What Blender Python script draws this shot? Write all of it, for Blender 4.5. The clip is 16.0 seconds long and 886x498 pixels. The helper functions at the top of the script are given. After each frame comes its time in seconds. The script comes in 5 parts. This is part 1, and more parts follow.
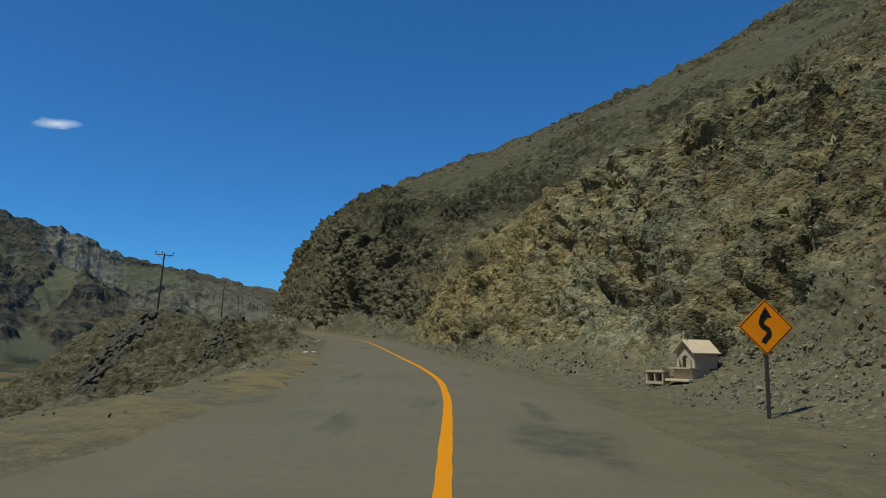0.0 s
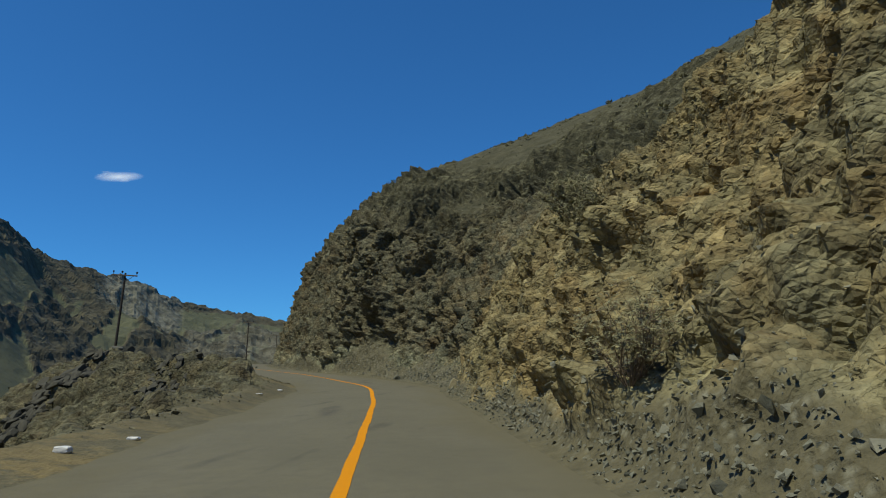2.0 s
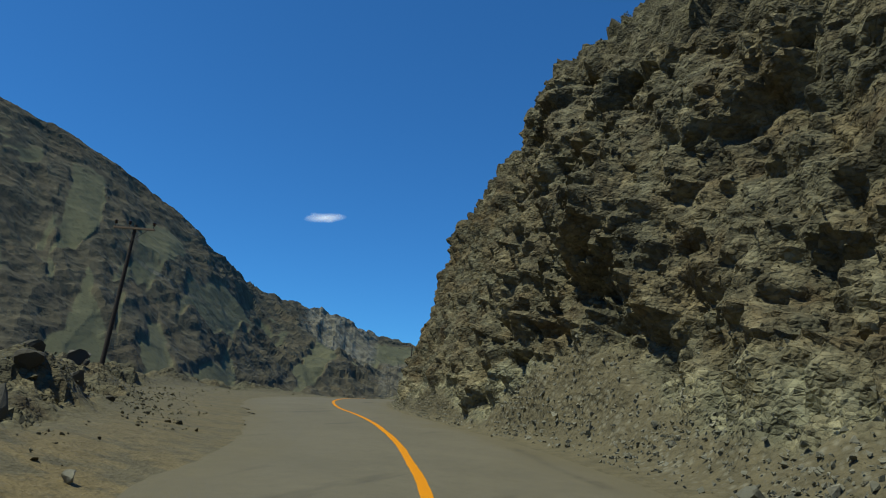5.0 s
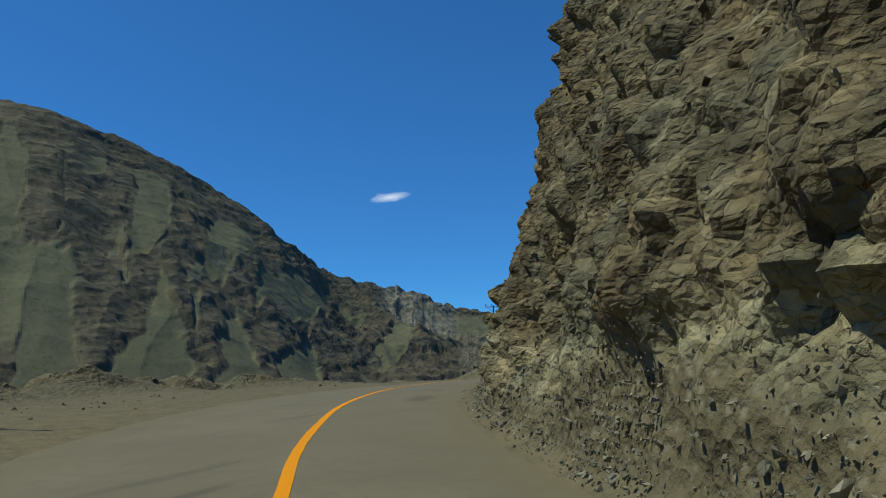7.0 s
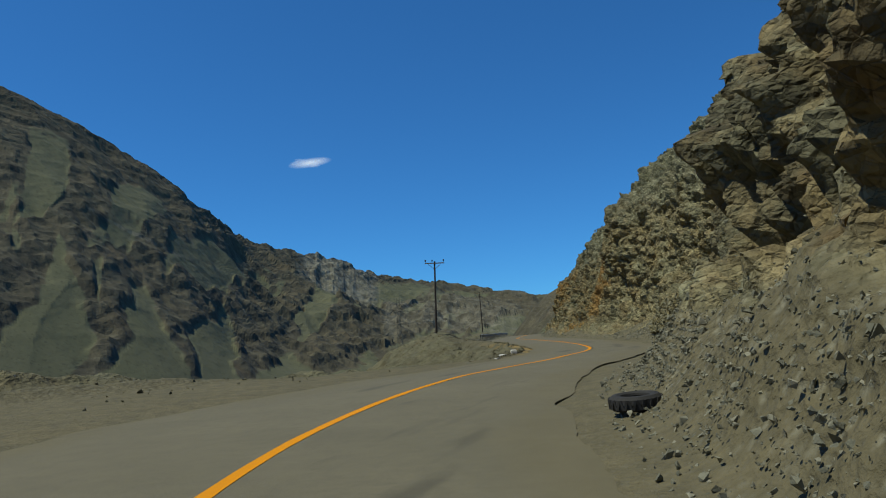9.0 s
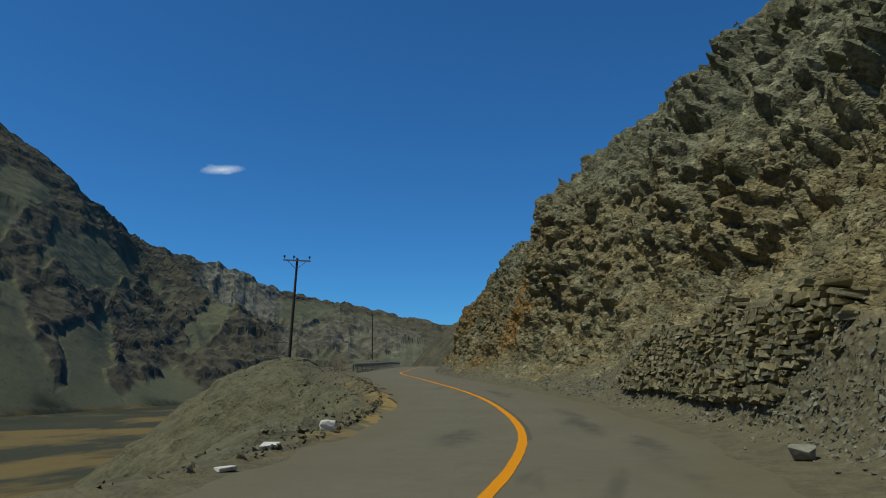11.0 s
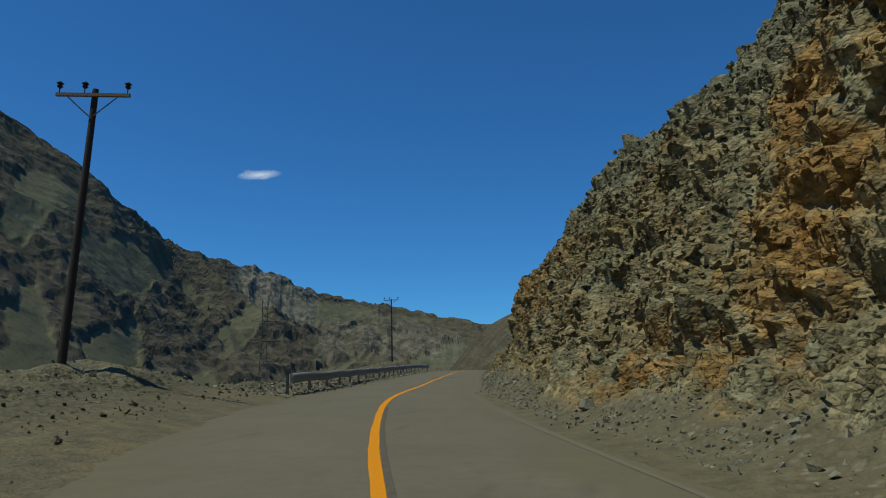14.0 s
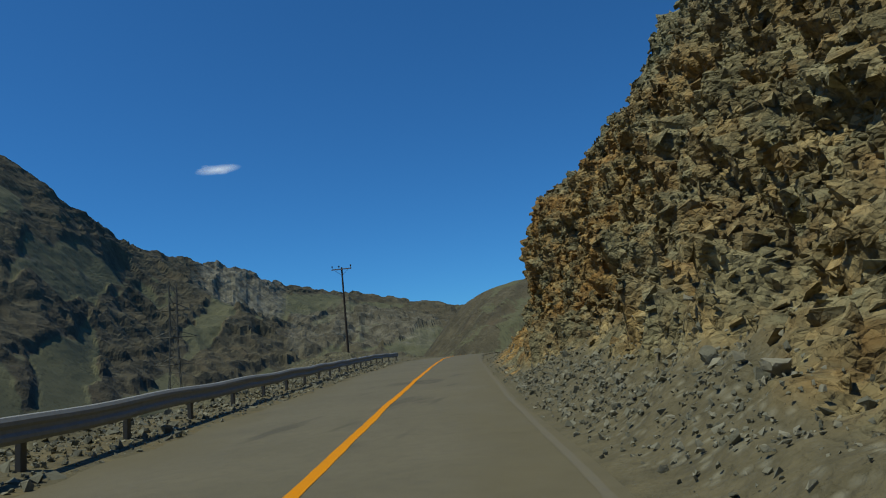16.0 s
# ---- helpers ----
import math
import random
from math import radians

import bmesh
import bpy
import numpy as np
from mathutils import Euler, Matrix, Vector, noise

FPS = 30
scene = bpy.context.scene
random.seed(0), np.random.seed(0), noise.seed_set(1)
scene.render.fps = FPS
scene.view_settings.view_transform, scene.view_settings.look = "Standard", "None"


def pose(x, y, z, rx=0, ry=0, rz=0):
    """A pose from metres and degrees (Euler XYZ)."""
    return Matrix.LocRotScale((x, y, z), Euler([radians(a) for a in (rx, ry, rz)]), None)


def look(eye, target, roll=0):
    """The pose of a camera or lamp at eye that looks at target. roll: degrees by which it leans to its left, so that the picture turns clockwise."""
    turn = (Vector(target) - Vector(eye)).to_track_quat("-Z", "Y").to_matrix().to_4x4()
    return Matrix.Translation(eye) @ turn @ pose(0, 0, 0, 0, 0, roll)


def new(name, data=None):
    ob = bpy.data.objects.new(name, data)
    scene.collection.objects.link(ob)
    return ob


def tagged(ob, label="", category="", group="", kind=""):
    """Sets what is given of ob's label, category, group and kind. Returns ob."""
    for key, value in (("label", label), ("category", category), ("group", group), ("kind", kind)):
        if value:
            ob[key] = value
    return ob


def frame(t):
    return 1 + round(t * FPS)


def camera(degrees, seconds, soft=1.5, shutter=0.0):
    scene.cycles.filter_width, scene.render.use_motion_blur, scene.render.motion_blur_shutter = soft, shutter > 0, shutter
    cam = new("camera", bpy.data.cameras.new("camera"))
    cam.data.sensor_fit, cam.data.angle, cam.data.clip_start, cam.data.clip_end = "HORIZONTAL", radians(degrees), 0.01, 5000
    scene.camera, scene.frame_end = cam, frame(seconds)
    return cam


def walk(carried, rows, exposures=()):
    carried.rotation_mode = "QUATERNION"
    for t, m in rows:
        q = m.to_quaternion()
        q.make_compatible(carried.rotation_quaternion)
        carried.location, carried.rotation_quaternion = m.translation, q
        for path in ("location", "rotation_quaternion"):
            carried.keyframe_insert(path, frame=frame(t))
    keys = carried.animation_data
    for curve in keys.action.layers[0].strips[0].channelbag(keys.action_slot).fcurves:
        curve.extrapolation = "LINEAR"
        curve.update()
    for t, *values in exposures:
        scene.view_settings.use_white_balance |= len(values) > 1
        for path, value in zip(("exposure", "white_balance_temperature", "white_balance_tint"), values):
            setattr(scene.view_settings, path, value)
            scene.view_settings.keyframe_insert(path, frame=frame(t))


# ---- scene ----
cam = camera(62.28, 16.0, soft=1.1)
# seconds, x, y, z, heading, tilt, roll
PATH = (
    (0, 0.00, -0.00, 1.40, -0.00, 8.30, 0.98),
    (0.5, 0.34, 7.00, 1.62, 1.01, 8.73, 0.98),
    (1, 0.40, 14.47, 1.83, 2.71, 10.44, 0.23),
    (1.5, 0.22, 21.60, 2.08, 4.29, 11.16, 0.48),
    (2, -0.19, 29.05, 2.34, 4.26, 11.07, -0.66),
    (2.5, -0.79, 36.09, 2.61, 7.34, 11.27, 0.21),
    (3, -1.58, 43.08, 2.88, 8.01, 11.78, -1.99),
    (3.5, -2.56, 49.55, 3.15, 10.54, 12.29, -1.85),
    (4, -3.77, 56.31, 3.43, 10.67, 12.12, -1.30),
    (4.5, -5.57, 62.57, 3.74, 12.91, 12.68, -0.29),
    (5, -7.97, 69.08, 4.10, 19.46, 13.85, 2.74),
    (5.2, -8.93, 71.68, 4.26, 21.64, 13.82, 2.91),
    (5.5, -10.37, 75.55, 4.49, 22.21, 13.43, 1.97),
    (6, -12.82, 81.89, 4.88, 23.15, 12.79, 0.39),
    (6.5, -15.39, 88.05, 5.25, 24.09, 12.15, -1.19),
    (7, -18.18, 94.00, 5.62, 25.02, 11.51, -2.77),
    (7.3, -19.99, 97.44, 5.83, 25.59, 11.13, -3.71),
    (7.5, -21.26, 99.68, 5.97, 25.38, 11.23, -4.02),
    (8, -24.42, 104.78, 6.35, 24.48, 11.21, -4.43),
    (8.5, -26.95, 109.60, 6.72, 21.90, 9.06, -4.60),
    (8.7, -27.66, 111.52, 6.88, 20.24, 8.26, -4.39),
    (9, -28.95, 114.42, 7.10, 18.94, 8.63, -3.80),
    (9.5, -30.75, 119.78, 7.43, 16.77, 9.25, -2.83),
    (10, -32.07, 125.73, 7.72, 14.61, 9.86, -1.86),
    (10.5, -32.76, 132.14, 7.97, 12.44, 10.48, -0.89),
    (10.8, -32.66, 136.08, 8.11, 11.14, 10.85, -0.30),
    (11, -33.15, 138.72, 8.19, 11.84, 10.47, 0.34),
    (11.5, -34.24, 145.37, 8.38, 10.21, 8.12, 0.49),
    (12, -35.65, 152.59, 8.57, 11.31, 10.56, 0.41),
    (12.5, -37.06, 159.73, 8.79, 11.18, 9.45, 0.33),
    (13, -38.86, 167.25, 9.04, 13.53, 8.01, 0.57),
    (13.5, -40.71, 174.40, 9.38, 15.33, 9.37, 1.95),
    (14, -42.88, 181.90, 9.71, 14.87, 10.52, -0.67),
    (14.5, -44.83, 189.04, 10.03, 15.80, 11.05, -3.30),
    (15, -46.90, 196.88, 10.29, 14.28, 9.71, -4.19),
    (15.5, -48.88, 204.41, 10.57, 14.88, 9.92, -3.46),
    (16, -50.88, 212.44, 10.81, 12.42, 9.10, -4.97),
)
walk(cam, [(t, pose(x, y, z, 90 + tilt, 0, head) @ pose(0, 0, 0, 0, 0, roll)) for t, x, y, z, head, tilt, roll in PATH],
     exposures=((0, -0.2, 6300, 6), (5, -0.02, 6300, 6), (8.7, -0.08, 6300, 6), (10.8, -0.37, 6300, 6), (16, -0.35, 6300, 6)))

# ---- light ----
SUN_TO = Vector((-0.37, -0.25, 0.89)).normalized()
world = bpy.data.worlds.new("sky")
scene.world = world
world.use_nodes = True
wn = world.node_tree
sky = wn.nodes.new("ShaderNodeTexSky")
sky.sky_type = "NISHITA"
sky.sun_disc = False
sky.sun_elevation = math.asin(SUN_TO.z)
sky.sun_rotation = math.atan2(SUN_TO.x, SUN_TO.y)
sky.altitude = 1800
sky.air_density = 1.0
sky.dust_density = 0.0
sky.ozone_density = 6.0
deep = wn.nodes.new("ShaderNodeMix")
deep.data_type, deep.blend_type = "RGBA", "MULTIPLY"
deep.inputs[0].default_value = 1.0
deep.inputs[7].default_value = (0.40, 0.92, 1.26, 1)
wn.links.new(sky.outputs[0], deep.inputs[6])
wn.links.new(deep.outputs[2], wn.nodes["Background"].inputs[0])
wn.nodes["Background"].inputs[1].default_value = 0.10
sun_data = bpy.data.lights.new("sun", "SUN")
sun_data.energy, sun_data.angle, sun_data.color = 4.1, radians(0.53), (1.0, 0.945, 0.745)
sun = new("sun", sun_data)
sun.matrix_world = look(SUN_TO * 300, (0, 0, 0))


# ---- materials ----
class Mat:
    """A small wrapper that builds a node material step by step."""

    def __init__(self, name, rough=0.9, metal=0.0):
        self.m = bpy.data.materials.new(name)
        self.m.use_nodes = True
        self.t = self.m.node_tree
        self.b = self.t.nodes["Principled BSDF"]
        self.b.inputs["Roughness"].default_value = rough
        self.b.inputs["Metallic"].default_value = metal
        self.b.inputs["Specular IOR Level"].default_value = 0.25
        geo = self.t.nodes.new("ShaderNodeNewGeometry")
        self.pos = geo.outputs["Position"]
        self.island = geo.outputs["Random Per Island"]
        self.normal = geo.outputs["True Normal"]

    def link(self, a, b):
        self.t.links.new(a, b)

    def noise(self, scale, detail=4, rough=0.6, stretch=None, turn=None):
        n = self.t.nodes.new("ShaderNodeTexNoise")
        n.inputs["Scale"].default_value, n.inputs["Detail"].default_value, n.inputs["Roughness"].default_value = scale, detail, rough
        v = self.pos
        if stretch:
            mp = self.t.nodes.new("ShaderNodeMapping")
            mp.inputs["Scale"].default_value = stretch
            if turn:
                mp.inputs["Rotation"].default_value = [radians(a) for a in turn]
            self.link(v, mp.inputs["Vector"])
            v = mp.outputs[0]
        self.link(v, n.inputs["Vector"])
        return n.outputs[0]

    def voronoi(self, scale, feature="F1"):
        n = self.t.nodes.new("ShaderNodeTexVoronoi")
        n.feature = feature
        n.inputs["Scale"].default_value = scale
        self.link(self.pos, n.inputs["Vector"])
        return n.outputs["Distance"]

    def cells(self, scale, stretch, turn):
        """Random height of each rock chip, and the distance to its edge."""
        mp = self.t.nodes.new("ShaderNodeMapping")
        mp.inputs["Scale"].default_value = stretch
        mp.inputs["Rotation"].default_value = [radians(a) for a in turn]
        # bend the cells, so that no joint runs straight
        n = self.t.nodes.new("ShaderNodeTexNoise")
        n.inputs["Scale"].default_value, n.inputs["Detail"].default_value = scale * 0.8, 4
        self.link(self.pos, n.inputs["Vector"])
        v = self.t.nodes.new("ShaderNodeVectorMath")
        v.operation = "MULTIPLY_ADD"
        v.inputs[1].default_value = (0.45 / scale,) * 3
        self.link(n.outputs["Color"], v.inputs[0])
        self.link(self.pos, v.inputs[2])
        self.link(v.outputs[0], mp.inputs["Vector"])
        out = []
        for feature, socket in (("F1", "Color"), ("DISTANCE_TO_EDGE", "Distance")):
            n = self.t.nodes.new("ShaderNodeTexVoronoi")
            n.feature = feature
            n.inputs["Scale"].default_value = scale
            self.link(mp.outputs[0], n.inputs["Vector"])
            out.append(n.outputs[socket])
        sep = self.t.nodes.new("ShaderNodeSeparateColor")
        self.link(out[0], sep.inputs[0])
        return sep.outputs[0], out[1]

    def attr(self, name, channel=None):
        n = self.t.nodes.new("ShaderNodeAttribute")
        n.attribute_name = name
        if channel is None:
            return n.outputs["Fac"]
        sep = self.t.nodes.new("ShaderNodeSeparateColor")
        self.link(n.outputs["Color"], sep.inputs[0])
        return sep.outputs[channel]

    def ramp(self, value, *stops):
        n = self.t.nodes.new("ShaderNodeValToRGB")
        e = n.color_ramp.elements
        while len(e) < len(stops):
            e.new(0.5)
        for k, (p, c) in enumerate(stops):
            e[k].position = p
            e[k].color = (c, c, c, 1) if isinstance(c, (int, float)) else (*c, 1)
        self.link(value, n.inputs[0])
        return n.outputs[0]

    def mix(self, fac, a, b, how="MIX"):
        n = self.t.nodes.new("ShaderNodeMix")
        n.data_type, n.blend_type = "RGBA", how
        for s, v in ((0, fac), (6, a), (7, b)):
            if isinstance(v, (int, float)):
                n.inputs[s].default_value = v
            elif isinstance(v, tuple):
                n.inputs[s].default_value = (*v, 1)
            else:
                self.link(v, n.inputs[s])
        return n.outputs[2]

    def math(self, how, a, b):
        n = self.t.nodes.new("ShaderNodeMath")
        n.operation = how
        n.use_clamp = True
        for s, v in ((0, a), (1, b)):
            if isinstance(v, (int, float)):
                n.inputs[s].default_value = v
            else:
                self.link(v, n.inputs[s])
        return n.outputs[0]

    def random(self):
        return self.t.nodes.new("ShaderNodeObjectInfo").outputs["Random"]

    def colour(self, c):
        if isinstance(c, tuple):
            self.b.inputs["Base Color"].default_value = (*c, 1)
        else:
            self.link(c, self.b.inputs["Base Color"])
        return self

    def rough(self, value):
        self.link(value, self.b.inputs["Roughness"])
        return self

    def bump(self, *heights):
        last = None
        for h, dist in heights:
            n = self.t.nodes.new("ShaderNodeBump")
            n.inputs["Strength"].default_value = 1.0
            n.inputs["Distance"].default_value = dist
            self.link(h, n.inputs["Height"])
            if last:
                self.link(last, n.inputs["Normal"])
            last = n.outputs[0]
        self.link(last, self.b.inputs["Normal"])
        return self


def rock_material(name, loose=False):
    m = Mat(name, 0.92)
    mid, fine = m.noise(0.9, 5, 0.65), m.noise(7, 4, 0.7)
    layer = m.noise(0.6, 4, 0.6, (1.0, 1.0, 2.0), (34, -28, 10))
    grey = m.mix(m.ramp(mid, (0.30, 0.0), (0.70, 1.0)), (0.120, 0.120, 0.076), (0.291, 0.282, 0.176))
    grey = m.mix(m.ramp(layer, (0.40, 0.0), (0.62, 0.55)), grey, (0.139, 0.144, 0.088))
    tan = m.mix(m.ramp(mid, (0.30, 0.0), (0.72, 1.0)), (0.141, 0.120, 0.057), (0.286, 0.245, 0.125))
    iron = m.mix(m.ramp(mid, (0.35, 0.0), (0.65, 1.0)), (0.235, 0.118, 0.026), (0.330, 0.215, 0.070))
    dark = m.mix(m.ramp(mid, (0.3, 0.0), (0.7, 1.0)), (0.057, 0.055, 0.034), (0.175, 0.165, 0.101))
    wob = m.noise(0.35, 5, 0.65)
    c = m.mix(m.ramp(m.math("ADD", m.attr("zone", 2), m.math("SUBTRACT", wob, 0.5)), (0.35, 0.0), (0.6, 1.0)), grey, dark)
    c = m.mix(m.ramp(m.math("ADD", m.attr("zone", 0), m.math("SUBTRACT", wob, 0.5)), (0.30, 0.0), (0.62, 1.0)), c, tan)
    c = m.mix(m.ramp(m.math("MULTIPLY", m.attr("zone", 1), m.ramp(m.noise(0.55, 5, 0.7), (0.42, 0.0), (0.62, 1.0))), (0.0, 0.0), (0.6, 0.85)), c, iron)
    dirt = m.mix(m.ramp(m.noise(2.2, 5, 0.7), (0.3, 0.0), (0.7, 1.0)), (0.084, 0.075, 0.043), (0.148, 0.128, 0.072))
    dirt = m.mix(m.ramp(m.voronoi(9), (0.0, 0.4), (0.42, 0.0)), dirt, m.mix(m.noise(5, 2), (0.062, 0.060, 0.046), (0.220, 0.208, 0.150)))
    cob = m.voronoi(5.0)
    pebble = m.mix(m.noise(4.2, 3), (0.060, 0.058, 0.040), (0.330, 0.310, 0.215))
    dirt = m.mix(m.math("MULTIPLY", m.attr("stony"), m.ramp(m.math("MULTIPLY", cob, m.ramp(m.noise(1.7, 4, 0.7), (0.35, 1.6), (0.65, 0.7))), (0.16, 0.8), (0.46, 0.0))), dirt, pebble)
    ochre = m.math("MULTIPLY", m.attr("ochre"), m.ramp(m.noise(0.55, 5, 0.7), (0.46, 0.0), (0.54, 1.0)))
    dirt = m.mix(ochre, dirt, m.mix(m.noise(7, 4), (0.250, 0.165, 0.045), (0.370, 0.255, 0.075)))
    soil = m.mix(m.ramp(m.noise(0.8, 5, 0.7), (0.35, 0.0), (0.65, 1.0)), (0.052, 0.050, 0.028), (0.098, 0.090, 0.052))
    dirt = m.mix(m.attr("scrub"), dirt, soil)
    c = m.mix(m.math("MULTIPLY", m.attr("scrub"), 0.8), c, m.mix(1.0, c, (0.85, 0.83, 0.76), "MULTIPLY"))
    c = m.mix(m.attr("loose"), c, dirt)
    c = m.mix(m.ramp(fine, (0.3, 0.25), (0.6, 0.0)), c, m.mix(1.0, c, (0.436, 0.442, 0.414), "MULTIPLY"))
    shard, crack = m.cells(2.2, (1.0, 1.2, 1.35), (35, -30, 12))
    chip, split = m.cells(6.0, (1.0, 1.25, 1.5), (20, -34, 40))
    firm = m.math("SUBTRACT", 1.0, m.attr("loose"))
    # dark cracks, with the small shadows inside them put into the colour
    gap_shade = m.math("MULTIPLY", m.ramp(m.math("MINIMUM", crack, m.math("MULTIPLY", split, 2.2)), (0.0, 0.75), (0.045, 0.0)), m.math("MULTIPLY", firm, m.ramp(m.noise(1.3, 4, 0.6), (0.46, 0.0), (0.62, 1.0))))
    c = m.mix(gap_shade, c, m.mix(1.0, c, (0.30, 0.29, 0.25), "MULTIPLY"))
    c = m.mix(firm, c, m.mix(1.0, c, m.ramp(chip, (0.0, 0.72), (0.5, 1.0), (1.0, 1.26)), "MULTIPLY"))
    c = m.mix(firm, c, m.mix(1.0, c, m.ramp(shard, (0.0, 0.75), (1.0, 1.25)), "MULTIPLY"))
    m.colour(c)
    m.bump((m.math("MULTIPLY", m.math("ADD", shard, crack), firm), 0.07), (m.math("MULTIPLY", m.math("ADD", chip, split), firm), 0.08), (m.noise(2.6, 6, 0.7), 0.03), (fine, 0.04), (m.math("MULTIPLY", m.voronoi(14), m.attr("loose")), 0.012), (m.math("MULTIPLY", m.voronoi(5.5), m.attr("loose")), 0.015), (m.math("MULTIPLY", cob, m.attr("stony")), 0.07))
    return m.m


def stone_material():
    m = Mat("stone", 0.9)
    pick = m.island
    c = m.ramp(pick, (0.0, (0.123, 0.123, 0.091)), (0.35, (0.176, 0.176, 0.129)), (0.75, (0.223, 0.217, 0.160)), (1.0, (0.283, 0.270, 0.199)))
    c = m.mix(m.ramp(m.noise(6, 4), (0.35, 0.0), (0.7, 0.5)), c, (0.090, 0.085, 0.061))
    m.colour(c).bump((m.noise(12, 5, 0.7), 0.02))
    return m.m


def piece_material():
    m = Mat("loose_stone", 0.9)
    c = m.ramp(m.random(), (0.0, (0.126, 0.125, 0.094)), (0.4, (0.176, 0.176, 0.131)), (0.75, (0.223, 0.217, 0.160)), (1.0, (0.270, 0.256, 0.192)))
    c = m.mix(m.ramp(m.noise(6, 4), (0.35, 0.0), (0.7, 0.5)), c, (0.090, 0.085, 0.061))
    m.colour(c).bump((m.noise(12, 5, 0.7), 0.02))
    return m.m


def wall_stone_material(name, single):
    m = Mat(name, 0.9)
    pick = m.random() if single else m.island
    c = m.ramp(pick, (0.0, (0.133, 0.129, 0.081)), (0.25, (0.237, 0.200, 0.098)), (0.5, (0.184, 0.182, 0.120)), (0.75, (0.293, 0.243, 0.115)), (1.0, (0.317, 0.295, 0.205)))
    c = m.mix(m.ramp(m.noise(5, 5, 0.7), (0.35, 0.0), (0.7, 0.6)), c, (0.100, 0.091, 0.053))
    m.colour(c).bump((m.noise(9, 5, 0.7), 0.03), (m.noise(40, 3, 0.6), 0.008))
    return m.m


def asphalt_material():
    m = Mat("asphalt", 0.85)
    c = m.mix(m.ramp(m.noise(0.35, 4, 0.6), (0.3, 0.0), (0.7, 1.0)), (0.106, 0.096, 0.061), (0.140, 0.125, 0.080))
    c = m.mix(m.ramp(m.noise(3.5, 5, 0.7), (0.42, 0.0), (0.72, 0.7)), c, (0.090, 0.082, 0.056))
    c = m.mix(m.ramp(m.noise(60, 3), (0.35, 0.0), (0.7, 0.45)), c, (0.180, 0.163, 0.108))
    # dark tar worn bare in long smears along the lanes
    smear = m.noise(0.55, 3, 0.5, (2.2, 0.35, 1), (0, 0, 14))
    c = m.mix(m.ramp(smear, (0.62, 0.0), (0.72, 0.55)), c, (0.058, 0.054, 0.039))
    c = m.mix(m.attr("dust"), c, m.mix(m.noise(1.5, 5, 0.7), (0.098, 0.087, 0.051), (0.150, 0.131, 0.076)))
    c = m.mix(m.math("MULTIPLY", m.attr("dark_mark"), m.ramp(m.noise(2.4, 5, 0.7), (0.35, 0.1), (0.60, 0.75))), c, (0.058, 0.053, 0.040))
    m.colour(c).bump((m.noise(90, 3), 0.004), (m.noise(4, 4), 0.01))
    return m.m


def paint_material(name, colour, worn):
    m = Mat(name, 0.85)
    m.b.inputs["Specular IOR Level"].default_value = 0.1
    c = m.mix(m.ramp(m.noise(9, 5, 0.7), (0.35, 0.0), (0.75, worn)), colour, (0.134, 0.123, 0.095))
    m.colour(c).bump((m.noise(90, 3), 0.003))
    return m.m


def mountain_material():
    m = Mat("mountain", 0.95)
    big, mid, fine = m.noise(0.006, 6, 0.6), m.noise(0.035, 6, 0.7), m.noise(0.16, 5, 0.7)
    c = m.mix(m.ramp(big, (0.35, 0.0), (0.65, 1.0)), (0.096, 0.100, 0.057), (0.120, 0.118, 0.067))
    c = m.mix(m.ramp(m.noise(0.012, 5, 0.6), (0.48, 0.0), (0.62, 0.7)), c, (0.088, 0.093, 0.050))
    c = m.mix(m.ramp(fine, (0.35, 0.35), (0.6, 0.0)), c, (0.070, 0.070, 0.040))
    strata = m.noise(0.085, 4, 0.65, (0.7, 0.7, 1.9), (9, -14, 0))
    rock = m.mix(m.ramp(mid, (0.35, 0.0), (0.68, 1.0)), (0.046, 0.042, 0.028), (0.104, 0.093, 0.058))
    rock = m.mix(m.ramp(m.noise(0.02, 4, 0.6), (0.55, 0.0), (0.68, 0.6)), rock, (0.094, 0.074, 0.044))
    rock = m.mix(m.ramp(strata, (0.58, 0.0), (0.68, 0.5)), rock, (0.142, 0.130, 0.086))
    c = m.mix(m.ramp(m.math("ADD", m.attr("rocky"), m.math("MULTIPLY", m.math("SUBTRACT", mid, 0.5), 0.8)), (0.42, 0.0), (0.62, 1.0)), c, rock)
    crag = m.mix(m.ramp(m.noise(0.05, 5, 0.7, (1.0, 1.0, 0.35)), (0.38, 0.0), (0.62, 1.0)), (0.070, 0.066, 0.050), (0.205, 0.196, 0.150))
    c = m.mix(m.ramp(m.math("MULTIPLY", m.attr("pale"), m.ramp(mid, (0.38, 0.45), (0.58, 1.0))), (0.15, 0.0), (0.6, 0.9)), c, crag)
    c = m.mix(m.ramp(m.noise(0.30, 3, 0.6), (0.58, 0.0), (0.66, 0.5)), c, (0.040, 0.043, 0.027))
    # marsh and dry reeds on the valley floor, thicket along the far bank
    reed = m.noise(0.03, 5, 0.65, (1.0, 0.35, 1.0), (0, 0, 24))
    c = m.mix(m.attr("river"), c, m.mix(m.ramp(reed, (0.50, 0.0), (0.60, 1.0)), (0.038, 0.040, 0.022), (0.135, 0.098, 0.034)))
    c = m.mix(m.math("MULTIPLY", m.attr("bush"), m.ramp(m.noise(0.12, 4, 0.6), (0.36, 0.2), (0.52, 1.0))), c, (0.026, 0.030, 0.016))
    m.colour(c).bump((m.math("MULTIPLY", mid, m.attr("rocky")), 2.6), (m.math("MULTIPLY", strata, m.attr("rocky")), 0.8), (fine, 0.6))
    return m.m


